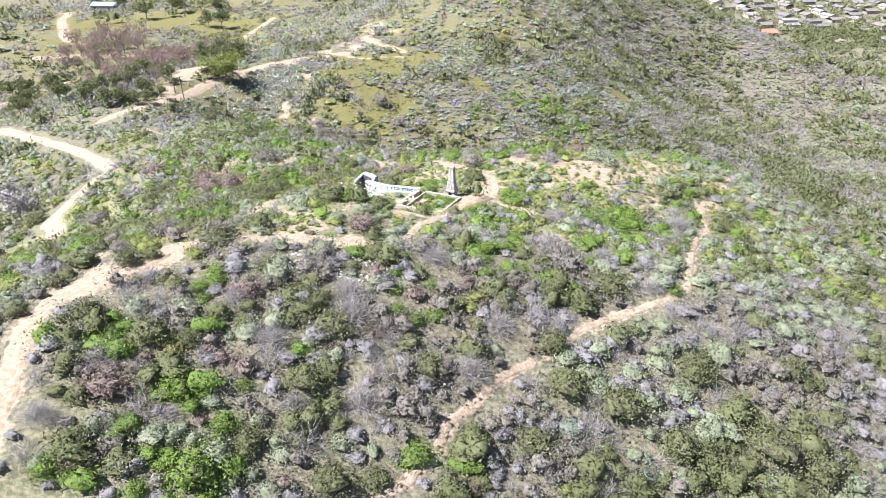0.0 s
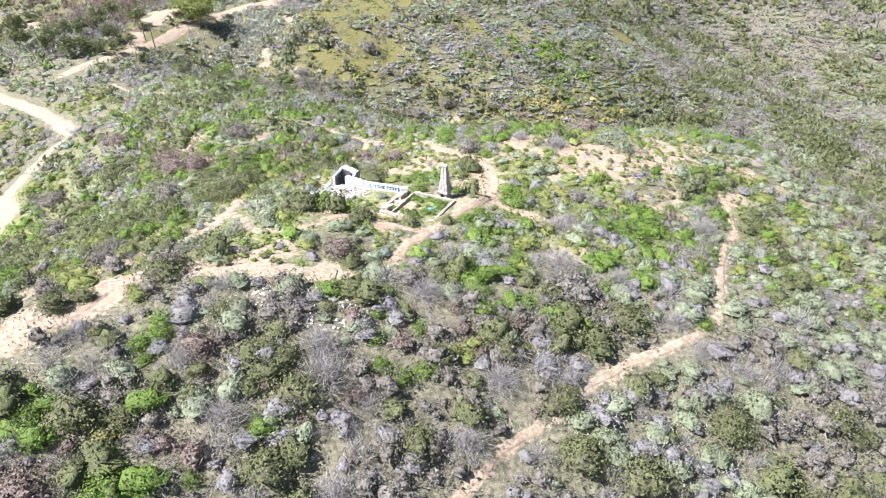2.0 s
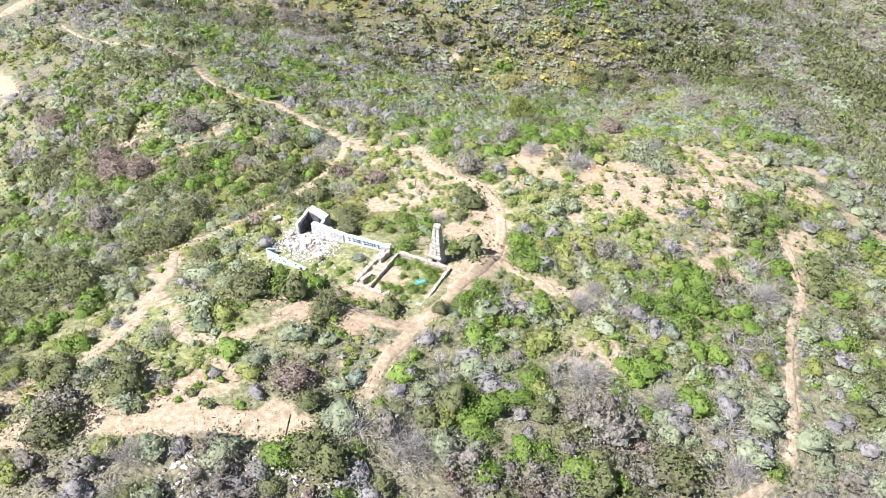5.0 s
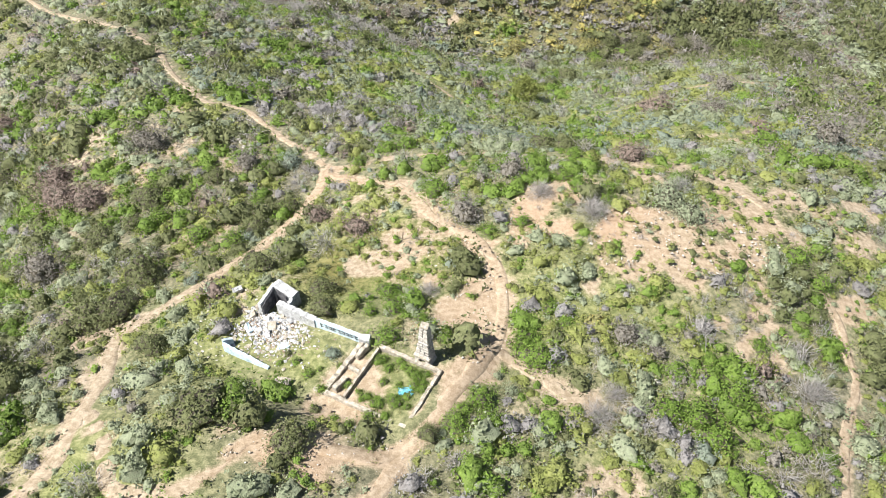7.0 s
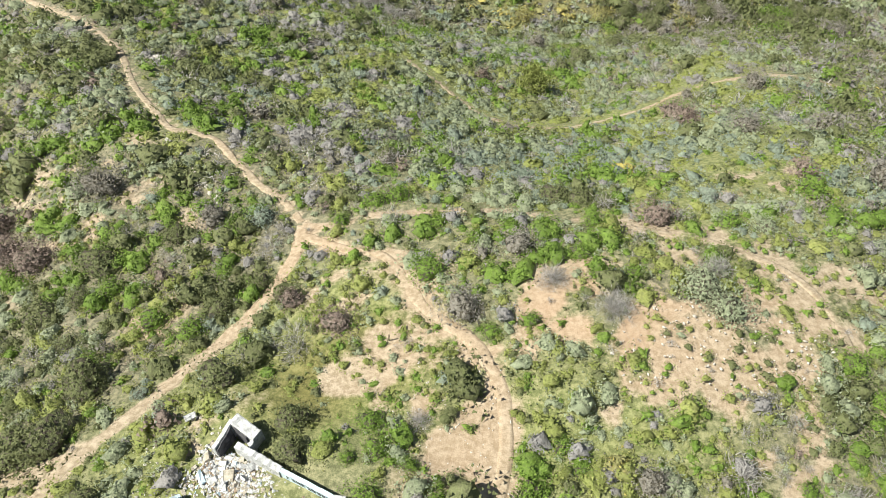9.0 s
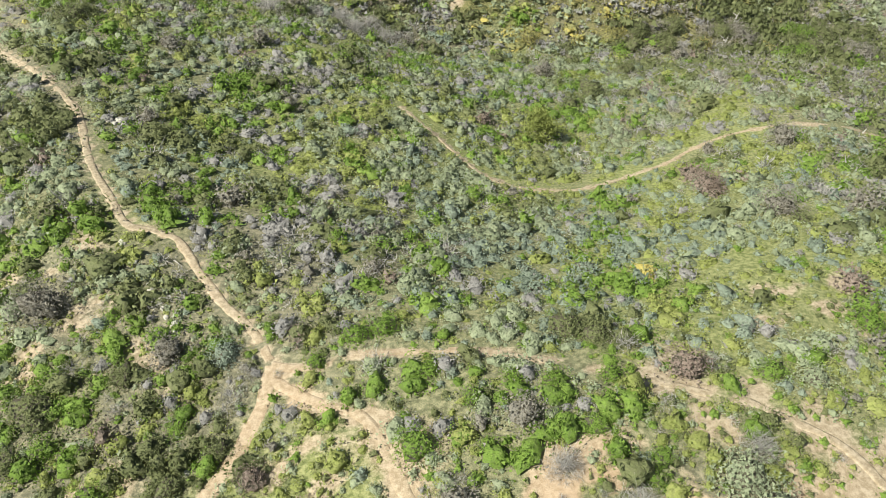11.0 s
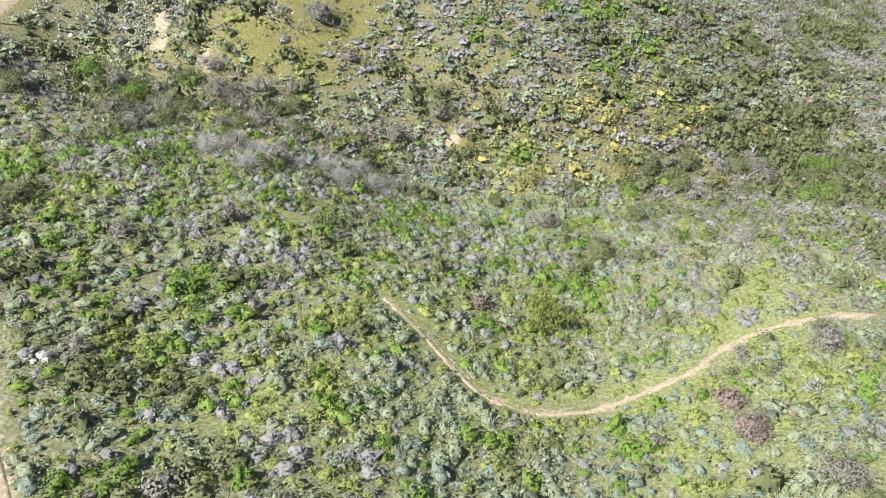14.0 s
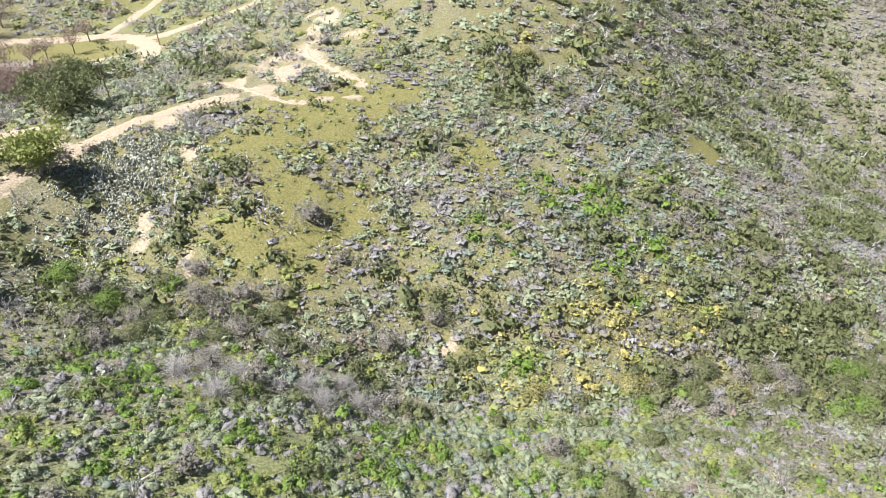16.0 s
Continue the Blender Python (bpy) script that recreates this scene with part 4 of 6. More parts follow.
def cover_at(x, y):
    """How closely the ground is overgrown."""
    lawn = blobs(LAWN, x, y)
    far = np.clip((y - 204) / 8, 0, 1)
    c = 0.95 - 0.22 * far + 0.5 * far * np.clip((x - 40) / 40, 0, 1) - far * (-0.05 - 0.35 * np.clip((x - 50) / 40, 0, 1)) + far * 1.1 * (patchy(x, y, 4.5, 6) - 0.5) + 0.3 * (patchy(x, y, 8, 2) - 0.5)
    c = c - 0.4 * blobs([(2, 86, 11), (0, 96, 7), (-6, 72, 6), (22, 91, 8), (28, 96, 7), (-24, 58, 7), (-10, 62, 6), (13, 94, 4), (20, 93, 7), (28, 97, 6), (25, 88, 6)], x, y)
    c = c - 0.25 * blobs([(-26, 92, 8), (-30, 112, 8), (-20, 66, 8), (34, 108, 10), (-16, 84, 8)], x, y)
    c = c - lawn * (0.55 + 0.9 * (patchy(x, y, 4, 1) - 0.5))
    c = c + 0.3 * blobs([(-6, 46, 18), (24, 56, 18), (40, 64, 18), (8, 56, 10)], x, y)
    c = c + 0.45 * blobs([(24, 214, 16), (48, 214, 18), (36, 232, 14), (0, 208, 12), (-24, 204, 12)], x, y)
    c = c * np.clip(1.15 - 1.5 * blobs(DRY, x, y), 0, 1) - 0.5 * blobs([(-34, 292, 16)], x, y)
    c = c * np.clip(1.1 - 1.6 * blobs([(-57, 242, 11), (-116, 343, 20), (-92, 345, 14), (-104, 328, 12), (-136, 338, 10), (-84, 250, 9), (-150, 288, 10)], x, y), 0, 1)
    return np.clip(c, 0.015, 1)


def out_of_ruin(x, y):
    a = (x + 12.9) * 0.881 - (y - 81) * 0.474
    b = (x + 12.9) * 0.474 + (y - 81) * 0.881
    return ~((a > -1.0) & (a < 15.6) & (b > -1.2) & (b < 6.8))


BIG = np.array([row for _, rows in SHRUBS for row in rows])


def clear_of_shrubs(x, y):
    ok = np.ones(len(x), bool)
    for bx, by, r in BIG:
        ok &= np.hypot(x - bx, y - by) > 0.72 * r
    return ok


def off_trails(x, y, margin):
    ok = np.ones(len(x), bool)
    for name, (half, line) in TRAILS.items():
        ok &= line_gap(line, x, y) > 0.5 * half + margin * {"east": 0.65, "bench": 0.6, "gully": 1.15, "ridge": 0.9}.get(name, 0.7)
    for half, line in ROADS.values():
        ok &= line_gap(line, x, y) > half + margin
    return ok


def plant_field(x0, x1, y0, y1, gap, grade, rmin, rmax, spread=0.7):
    x, y = sow(x0, x1, y0, y1, gap)
    ok = (np.abs(x) < spread * y + 8) & (rng.uniform(0, 1, len(x)) < cover_at(x, y))
    x, y = x[ok], y[ok]
    big = rng.uniform(0, 1, len(x)) ** 2.0
    ok = (bare(x, y) < rng.uniform(0.15, 0.45, len(x))) & off_trails(x, y, 0.15 + 0.8 * (rmin + (rmax - rmin) * big)) & out_of_ruin(x, y) & clear_of_shrubs(x, y)
    x, y, big = x[ok], y[ok], big[ok]
    w = mix_at(x, y)
    names = list(w)
    cum = np.cumsum(np.stack([w[k] for k in names], 1), 1)
    pick = (rng.uniform(0, 1, len(x))[:, None] * cum[:, -1:] > cum).sum(1)
    for i, k in enumerate(names):
        m = pick == i
        r = (rmin + (rmax - rmin) * big[m]) * SIZE[k]
        name, label, cat = LABEL[k]
        tall = rng.uniform(0.85, 1.45, m.sum()) * ((0.75, 0.85, 1, 1)[grade] if k not in ("olive", "green", "dead") else 1)
        scatter(name, k, x[m], y[m], r, tall, grade, label, cat)


plant_field(-42, 46, 35, 68, 1.25, 3, 0.8, 1.9, 0.64)
plant_field(-50, 62, 68, 112, 1.12, 2, 0.45, 1.5, 0.63)
plant_field(-52, 62, 112, 204, 1.25, 1, 0.65, 1.9, 0.5)
plant_field(-110, 140, 204, 300, 1.5, 0, 1.0, 3.0, 0.56)
plant_field(-150, 60, 300, 470, 3.1, 0, 1.9, 3.9, 0.56)
plant_field(60, 215, 296, 470, 2.7, 0, 1.7, 3.6, 0.68)
plant_field(-300, -150, 300, 540, 5.6, 0, 2.4, 5.5, 0.7)
plant_field(-150, 300, 470, 540, 5.6, 0, 2.6, 5.2)
plant_field(200, 400, 300, 560, 5.0, 0, 2.6, 5.0, 0.75)
plant_field(-92, -50, 78, 204, 1.9, 1, 0.9, 2.2, 0.7)
plant_field(62, 130, 74, 204, 1.9, 0, 1.1, 2.4, 0.75)
plant_field(130, 220, 170, 300, 2.6, 0, 1.5, 3.4)
plant_field(-190, -92, 140, 300, 2.5, 0, 1.2, 3.3)


def weeds(x0, x1, y0, y1, gap, grade):
    """Thin grass between the bushes, kept off the worn ground."""
    x, y = sow(x0, x1, y0, y1, gap)
    ok = (np.abs(x) < 0.7 * y + 8)
    x, y = x[ok], y[ok]
    ok = (bare(x, y) < 0.45) & (rng.uniform(0, 1, len(x)) < 0.1 + 0.5 * patchy(x, y, 5, 5))
    x, y = x[ok], y[ok]
    name, label, cat = LABEL["grass"]
    scatter(name, "grass", x, y, rng.uniform(0.15, 0.4, len(x)), rng.uniform(0.6, 1.2, len(x)), grade, label, cat)


weeds(-40, 42, 60, 112, 0.85, 2)
weeds(-36, 66, 112, 160, 1.0, 1)


def meadow():
    """Tufts of olive grass and a few low bushes on the open patches of the far slope."""
    x, y = sow(-60, 30, 222, 285, 0.9)
    ok = (blobs(DRY, x, y) > 0.35) & (bare(x, y) < 0.4)
    x, y = x[ok], y[ok]
    name, label, cat = LABEL["grass"]
    ok = rng.uniform(0, 1, len(x)) < 0.6
    scatter(name, "grass", x[ok], y[ok], rng.uniform(0.2, 0.4, ok.sum()), rng.uniform(0.5, 1.0, ok.sum()), 0, label, cat)
    ok = rng.uniform(0, 1, len(x)) < 0.11
    x, y = x[ok], y[ok]
    for k, a in (("sage", 0), ("moss", 1), ("olive", 2)):
        name, label, cat = LABEL[k]
        m = np.arange(len(x)) % 3 == a
        scatter(name, k, x[m], y[m], rng.uniform(0.4, 1.2, m.sum()), rng.uniform(0.8, 1.2, m.sum()), 0, label, cat)


meadow()


def small_bushes():
    """Knee-high bushes that stand singly on the worn ground."""
    x, y = sow(-40, 46, 58, 122, 0.8)
    near = blobs(SPECKLED, x, y)
    ok = (rng.uniform(0, 1, len(x)) < near * 0.75) & off_trails(x, y, 0.45) & out_of_ruin(x, y) & clear_of_shrubs(x, y)
    x, y = x[ok], y[ok]
    pick = rng.uniform(0, 1, len(x))
    for k, a, c in (("moss", 0, 0.4), ("green", 0.4, 0.62), ("olive", 0.62, 0.82), ("sage", 0.82, 0.92), ("dead", 0.92, 1)):
        m = (pick >= a) & (pick < c)
        name, label, cat = LABEL[k]
        scatter(name, k, x[m], y[m], rng.uniform(0.22, 0.62, m.sum()), rng.uniform(0.8, 1.2, m.sum()), 1, label, cat)


small_bushes()


def understorey():
    """Low green and sage growth between the larger bushes on the bench."""
    x, y = sow(-46, 48, 66, 116, 0.95)
    ok = (np.abs(x) < 0.62 * y + 4) & (bare(x, y) < 0.5) & (rng.uniform(0, 1, len(x)) < 0.3 + 0.6 * patchy(x, y, 4, 3)) & off_trails(x, y, 0.35) & out_of_ruin(x, y)
    x, y = x[ok], y[ok]
    pick = patchy(x, y, 3.0, 4) * 0.7 + rng.uniform(0, 0.3, len(x))
    for k, a, c in (("olive", 0, 0.34), ("moss", 0.34, 0.5), ("green", 0.5, 0.62), ("sage", 0.62, 1.1)):
        m = (pick >= a) & (pick < c)
        name, label, cat = LABEL[k]
        scatter(name, k, x[m], y[m], rng.uniform(0.28, 0.7, m.sum()), rng.uniform(0.7, 1.1, m.sum()), 0, label, cat)


understorey()
SHRUBS.append(("green", [(-2, 79.3, 0.55), (-0.5, 79.2, 0.5), (0.6, 77.9, 0.6), (0.9, 76.9, 0.55), (-0.9, 76.2, 0.55), (-1.9, 75.9, 0.7), (-2.4, 75, 0.6), (0.1, 78.4, 0.5), (1.2, 78, 0.4), (-1.4, 74.9, 0.5), (-3.6, 74.4, 0.5), (-3, 73.5, 0.55), (-4.6, 74.9, 0.45), (-0.1, 75.6, 0.4)]))
SHRUBS.append(("blue", [(-5.2, 80.1, 0.75)]))
SHRUBS.append(("olive", [(-5.9, 75.5, 0.5), (-8.3, 80.2, 0.4)]))
SHRUBS.append(("green", [(-3.9, 77.4, 0.45), (-5.6, 77.2, 0.5), (-6.6, 78.4, 0.55), (-7.6, 77, 0.5), (-4.6, 79, 0.4), (-1.6, 77.6, 0.45), (-0.4, 77, 0.4), (-8.8, 78, 0.4), (-3, 76.4, 0.4)]))
SHRUBS.append(("green", [(-1.7, 79.4, 0.5), (-1.3, 78.7, 0.55), (-0.3, 78.7, 0.45), (0.4, 77.9, 0.6), (0.5, 77.1, 0.6), (-0.1, 76.4, 0.6), (-0.7, 75.8, 0.55), (-2.0, 75.9, 0.6), (-2.6, 76.5, 0.5), (-0.6, 77.3, 0.4), (-3.2, 76.9, 0.35), (1.0, 77.4, 0.4), (-7.6, 79.5, 0.5), (-8.7, 79.5, 0.4), (-5.9, 78.8, 0.35)]))
# ---- bushes and trees that stand out, each a thing of its own ----
BARK, nodes, links, bsdf = shader("grey_bark", 0.9)
tone = noise_node(nodes, links, 9.0, 4)
links.new(ramp(nodes, links, tone, [(0.3, (0.13, 0.10, 0.08)), (0.7, (0.30, 0.26, 0.22))]), bsdf.inputs["Base Color"])
KIND = {
    "olive": ("chaparral_shrub", "olive", "dark olive rounded chaparral shrub on sandy earth", "shrub", 0.85),
    "oak": ("scrub_oak", "olive", "broad olive scrub oak beside a worn trail", "shrub", 0.8),
    "russet": ("dry_shrub", "russet", "brown half-dead shrub with dry russet twigs", "shrub", 0.85),
    "grey": ("grey_shrub", "umber", "round grey-brown shrub among lower scrub", "shrub", 0.95),
    "green": ("leafy_shrub", "green", "bright green leafy shrub on sandy earth", "shrub", 0.75),
    "dead": ("dead_shrub", "dead", "pale grey dead shrub of tangled bare twigs", "dead shrub", 0.8),
    "sage": ("sage_bush", "sage", "soft grey-green sage bush", "shrub", 0.75),
    "blue": ("blue_sage_bush", "blue", "blue-green sagebrush mound on the slope", "shrub", 0.75),
    "yellow": ("flowering_bush", "yellow", "bush covered in yellow flowers on the far slope", "shrub", 0.8),
}


def stems_of(rng, count, thick, height):
    """Tapered four-sided stems that fan out from the root."""
    vs, fs = [], []
    for i in range(count):
        az, lean = rng.uniform(0, 2 * np.pi), rng.uniform(0.1, 0.55)
        a = np.array((0.06 * np.cos(az), 0.06 * np.sin(az), -0.12))
        b = np.array((lean * np.cos(az), lean * np.sin(az), height * rng.uniform(0.4, 0.6)))
        u = unit(np.cross(b - a, (0.3, 0.2, 1.0)))
        w = unit(np.cross(b - a, u))
        n = len(vs)
        for c, r in ((a, thick), (b, thick * 0.4)):
            vs += [c + u * r, c + w * r, c - u * r, c - w * r]
        fs += [(n + k, n + (k + 1) % 4, n + 4 + (k + 1) % 4, n + 4 + k) for k in range(4)] + [(n + 4, n + 5, n + 6, n + 7)]
    return np.array(vs), np.array(fs)


def shrub_model(kind, near, large=False):
    name, leaf, label, cat, tall = KIND[kind]
    top = new(name)
    if kind == "dead":
        v, f = twigs_of(rng, 1300 if near else 260, 0.007 if near else 0.02, tall, 0.6)
    else:
        n, s = ((1700, 0.042) if large else (1000, 0.055)) if near else (300, 0.1)
        dry = leaf in ("umber", "russet", "sage")
        v, f = crown_of(rng, 5 if near else 4, 12 if near else 9, n, s, 11, tall, 0.4 if dry else 0.15, 0.2, 0.52 if dry else 0.6)
    # all but dead shrubs get the painted shade gaps in full
    ob = build("branchwork" if kind == "dead" else "foliage", v, f, LEAF[leaf], {"tone": np.full(len(v), 0.5), "twig_shade": np.zeros(len(v)) if kind == "dead" else twig_shade_of(len(v))}, top, True)
    v, f = stems_of(rng, 5, 0.035, tall)
    build("stem", v, f, BARK, None, top)
    return tagged(top, label, cat)


def plant_shrubs():
    models, placed = {}, []
    for kind, rows in SHRUBS:
        if kind not in KIND:
            continue
        for x, y, r in rows:
            near = y < 112 or r > 2.9
            r = r * 0.9
            key = (kind, near, r > 2.4, rng.integers(0, 3))
            m = Matrix.LocRotScale((x, y, float(land(x, y)) - 0.06), Euler((0, 0, rng.uniform(0, 6.28))), Vector((r, r, r * rng.uniform(0.85, 1.1))))
            if key in models:
                ob = copy_thing(models[key], Matrix())
            else:
                ob = models[key] = shrub_model(kind, near, r > 2.4)
            placed.append((ob, m))
    for ob, m in placed:
        ob.matrix_basis = m


plant_shrubs()

# ---- the ruined house ----
def at_ruin(a, b, z=0.0):
    """From the ruin's own plan (a along its front, b into the hill) to the world."""
    return Vector((-12.9 + 0.881 * a + 0.474 * b, 81.0 - 0.474 * a + 0.881 * b, z))


RUIN_TURN = math.degrees(math.atan2(-0.474, 0.881))


def plaster(name, low, mid, high, scale=2.5, relief=0.04):
    mat, nodes, links, bsdf = shader(name, 0.9)
    big, small = noise_node(nodes, links, scale, 5), noise_node(nodes, links, scale * 7, 4)
    both = math_node(nodes, links, "ADD", math_node(nodes, links, "MULTIPLY", big, 0.65), math_node(nodes, links, "MULTIPLY", small, 0.35))
    links.new(ramp(nodes, links, both, [(0.34, low), (0.5, mid), (0.66, high)]), bsdf.inputs["Base Color"])
    bump(nodes, links, bsdf, small, 0.6, relief)
    return mat


CONCRETE = plaster("weathered_concrete", (0.18, 0.16, 0.13), (0.32, 0.29, 0.245), (0.46, 0.43, 0.385), 4.0)
WHITEWASH = plaster("flaking_whitewash", (0.22, 0.22, 0.225), (0.40, 0.41, 0.425), (0.57, 0.58, 0.595), 4.0)
BLUEWASH = plaster("pale_blue_paint", (0.28, 0.38, 0.46), (0.44, 0.56, 0.64), (0.62, 0.68, 0.71), 4.0)
NEAR_BLACK = plaster("near_black_plaster", (0.03, 0.03, 0.035), (0.07, 0.07, 0.08), (0.14, 0.14, 0.15))
INK = plaster("black_spray_paint", (0.012, 0.013, 0.016), (0.02, 0.022, 0.026), (0.035, 0.04, 0.045))
ROCK = plaster("pale_field_stone", (0.26, 0.24, 0.22), (0.40, 0.38, 0.355), (0.53, 0.51, 0.49), 5.0)
TARP = plaster("blue_plastic", (0.08, 0.30, 0.48), (0.14, 0.45, 0.66), (0.35, 0.62, 0.78))
TIMBER = plaster("weathered_timber", (0.10, 0.07, 0.05), (0.20, 0.15, 0.11), (0.30, 0.24, 0.19), 6.0)

rng = np.random.default_rng(11)


def low_wall(name, label, a0, b0, a1, b1, top0, top1, thick, material, ragged=0.06, depth=0.6, parent=None):
    """A broken wall: an uneven top, edges knocked off, standing in the earth."""
    p, q = at_ruin(a0, b0), at_ruin(a1, b1)
    n = max(2, round((q - p).length / 0.22))
    d = (q - p).normalized()
    s = Vector((-d.y, d.x, 0)) * thick / 2
    vs, fs = [], []
    for i in range(n + 1):
        t = i / n
        c = p.lerp(q, t)
        foot = float(land(c.x, c.y)) - depth
        top = top0 + (top1 - top0) * t + rng.uniform(-ragged, ragged)
        w = [rng.uniform(-0.02, 0.02) for _ in range(4)]
        for k, z, out in ((-1, foot, 1.05), (-1, top - 0.05, 1.0), (-1, top, 0.8), (1, top + w[3], 0.8), (1, top - 0.05, 1.0), (1, foot, 1.05)):
            e = c + s * k * out
            vs.append((e.x + w[0], e.y + w[1], z))
        if i:
            m = 6 * (i - 1)
            fs += [(m + k, m + k + 1, m + 7 + k, m + 6 + k) for k in range(5)]
    e = 6 * n
    fs += [(0, 5, 4, 1), (1, 4, 3, 2), (e, e + 1, e + 4, e + 5), (e + 1, e + 2, e + 3, e + 4)]
    return tagged(build(name, vs, fs, material, parent=parent), label, "wall", kind="structure")


low_wall("foundation_front", "low broken concrete foundation wall of a ruined house", 8.5, 0, 14.5, 0, -0.48, -0.16, 0.28, CONCRETE)
low_wall("foundation_side", "low concrete foundation wall beside a trail", 14.5, 0.1, 14.5, 4.7, -0.16, -0.10, 0.26, CONCRETE)
low_wall("foundation_rear", "low pale foundation wall running to the chimney", 9.9, 4.6, 14.4, 4.6, -0.24, -0.12, 0.28, CONCRETE)
low_wall("foundation_front_west", "crumbled foundation edge half buried in weeds", 5.9, -0.05, 8.4, -0.05, -1.0, -0.62, 0.3, CONCRETE, 0.1)
low_wall("partition_thick", "broad concrete partition footing of a ruined house", 8.4, 0.2, 8.6, 4.5, -0.66, -0.44, 0.38, CONCRETE)
low_wall("partition_thin", "thin concrete partition wall stub", 9.85, 0.2, 9.9, 4.4, -0.42, -0.28, 0.2, CONCRETE, 0.03)
low_wall("pier", "stout plastered wall end at the house corner", 8.35, 4.5, 9.0, 4.75, -0.05, -0.12, 0.55, WHITEWASH, 0.05)
low_wall("stub_rear", "short concrete cross wall between two rooms", 8.9, 3.2, 9.1, 4.3, -0.30, -0.26, 0.32, CONCRETE, 0.05)
low_wall("stub_cross", "short concrete cross wall between two rooms", 8.8, 2.4, 9.7, 2.3, -0.5, -0.42, 0.25, CONCRETE, 0.05)
low_wall("stub_front", "short thick concrete wall block", 9.0, 0.4, 9.15, 1.5, -0.28, -0.34, 0.38, CONCRETE, 0.04)
low_wall("wall_front_west", "pale blue painted remnant of the front wall", 0.15, 0.0, 3.95, 0.0, -0.62, -0.92, 0.24, BLUEWASH, 0.04)
low_wall("wall_west_return", "pale blue wall stub with a broken top", 0.0, 0.1, 0.25, 0.75, -0.50, -0.85, 0.24, BLUEWASH, 0.08)
low_wall("wall_rear", "whitewashed rear wall of the ruined house", 1.3, 4.62, 4.6, 4.62, -0.42, -0.5, 0.44, WHITEWASH, 0.09)
rear = low_wall("wall_rear_painted", "pale blue rear wall with black spray-painted marks", 4.6, 4.62, 8.35, 4.62, -0.46, -0.10, 0.28, BLUEWASH, 0.03)
# the tall corner left of a small room, black inside
low_wall("hut_wall_west", "tall whitewashed end wall of a fallen room", 0.35, 3.75, 0.35, 5.6, -0.35, 0.05, 0.28, WHITEWASH, 0.04)
low_wall("hut_lining", "near-black inner face of a fallen room", 0.56, 3.8, 0.56, 5.2, -0.5, -0.05, 0.1, NEAR_BLACK, 0.06)
low_wall("hut_lining_rear", "near-black back face of a fallen room", 0.7, 5.3, 1.7, 5.2, -0.1, -0.3, 0.08, NEAR_BLACK, 0.05)
low_wall("hut_wall_rear", "thick whitewashed back wall of a fallen room", 0.35, 5.75, 2.2, 5.6, 0.05, -0.2, 0.75, WHITEWASH, 0.04)
low_wall("hut_stub_east", "broken whitewashed corner of a fallen room", 2.0, 4.9, 2.15, 5.25, -0.5, -0.25, 0.3, WHITEWASH, 0.05)


def slab_bm(sx, sy, sz, chips=0.05):
    """A broken slab with worn corners."""
    bm = bmesh.new()
    bmesh.ops.create_cube(bm, size=1)
    for v in bm.verts:
        v.co.x *= sx * rng.uniform(0.85, 1.1)
        v.co.y *= sy * rng.uniform(0.85, 1.1)
        v.co.z *= sz
    bmesh.ops.bevel(bm, geom=list(bm.edges), offset=min(sx, sy, sz) * 0.09, segments=1, affect="EDGES")
    for v in bm.verts:
        v.co += Vector(rng.normal(size=3)) * chips * min(sx, sy, sz)
    return bm


def part(name, bm, material, parent=None, label=""):
    me = bpy.data.meshes.new(name)
    bm.to_mesh(me)
    bm.free()
    me.materials.append(material)
    ob = new(name, me)
    ob.parent = parent
    return tagged(ob, label) if label else ob


def placed(ob, a, b, z, rx=0, ry=0, rz=0):
    p = at_ruin(a, b, z)
    ob.matrix_basis = pose(p.x, p.y, p.z, rx, ry, rz + RUIN_TURN)
    return ob


def floor_at(a, b):
    p = at_ruin(a, b)
    return float(land(p.x, p.y))


# a fallen slab beside the front wall
placed(tagged(part("fallen_slab", slab_bm(1.1, 0.9, 0.28), CONCRETE), "pale fallen concrete slab lying tilted in weeds", "slab"), 5.6, -0.75, floor_at(5.6, -0.75) + 0.14, 10, -6, 12)

# black strokes sprayed on the rear wall, as plain bars on its face
for k in range(9):
    w, h = rng.uniform(0.16, 0.3), rng.uniform(0.34, 0.46)
    a = 5.2 + 0.36 * k
    top = -0.50 + (a - 4.6) / 3.75 * 0.38
    bm = bmesh.new()
    for dx, dz, sx, sz in ((0, 0.0, w, 0.08), (0, -h * 0.55, w, 0.07), (rng.choice((-1, 1)) * w * 0.42, -h * 0.3, 0.07, h)):
        cube = bmesh.ops.create_cube(bm, size=1)["verts"]
        bmesh.ops.scale(bm, vec=(sx, 0.012, sz), verts=cube)
        bmesh.ops.translate(bm, vec=(dx, 0, dz), verts=cube)
    ob = part("painted_mark", bm, INK, rear, "black spray-painted bar")
    p = at_ruin(a, 4.62 - 0.155, top - 0.17)
    ob.matrix_basis = pose(p.x, p.y, p.z, 0, rng.uniform(-12, 12), RUIN_TURN)


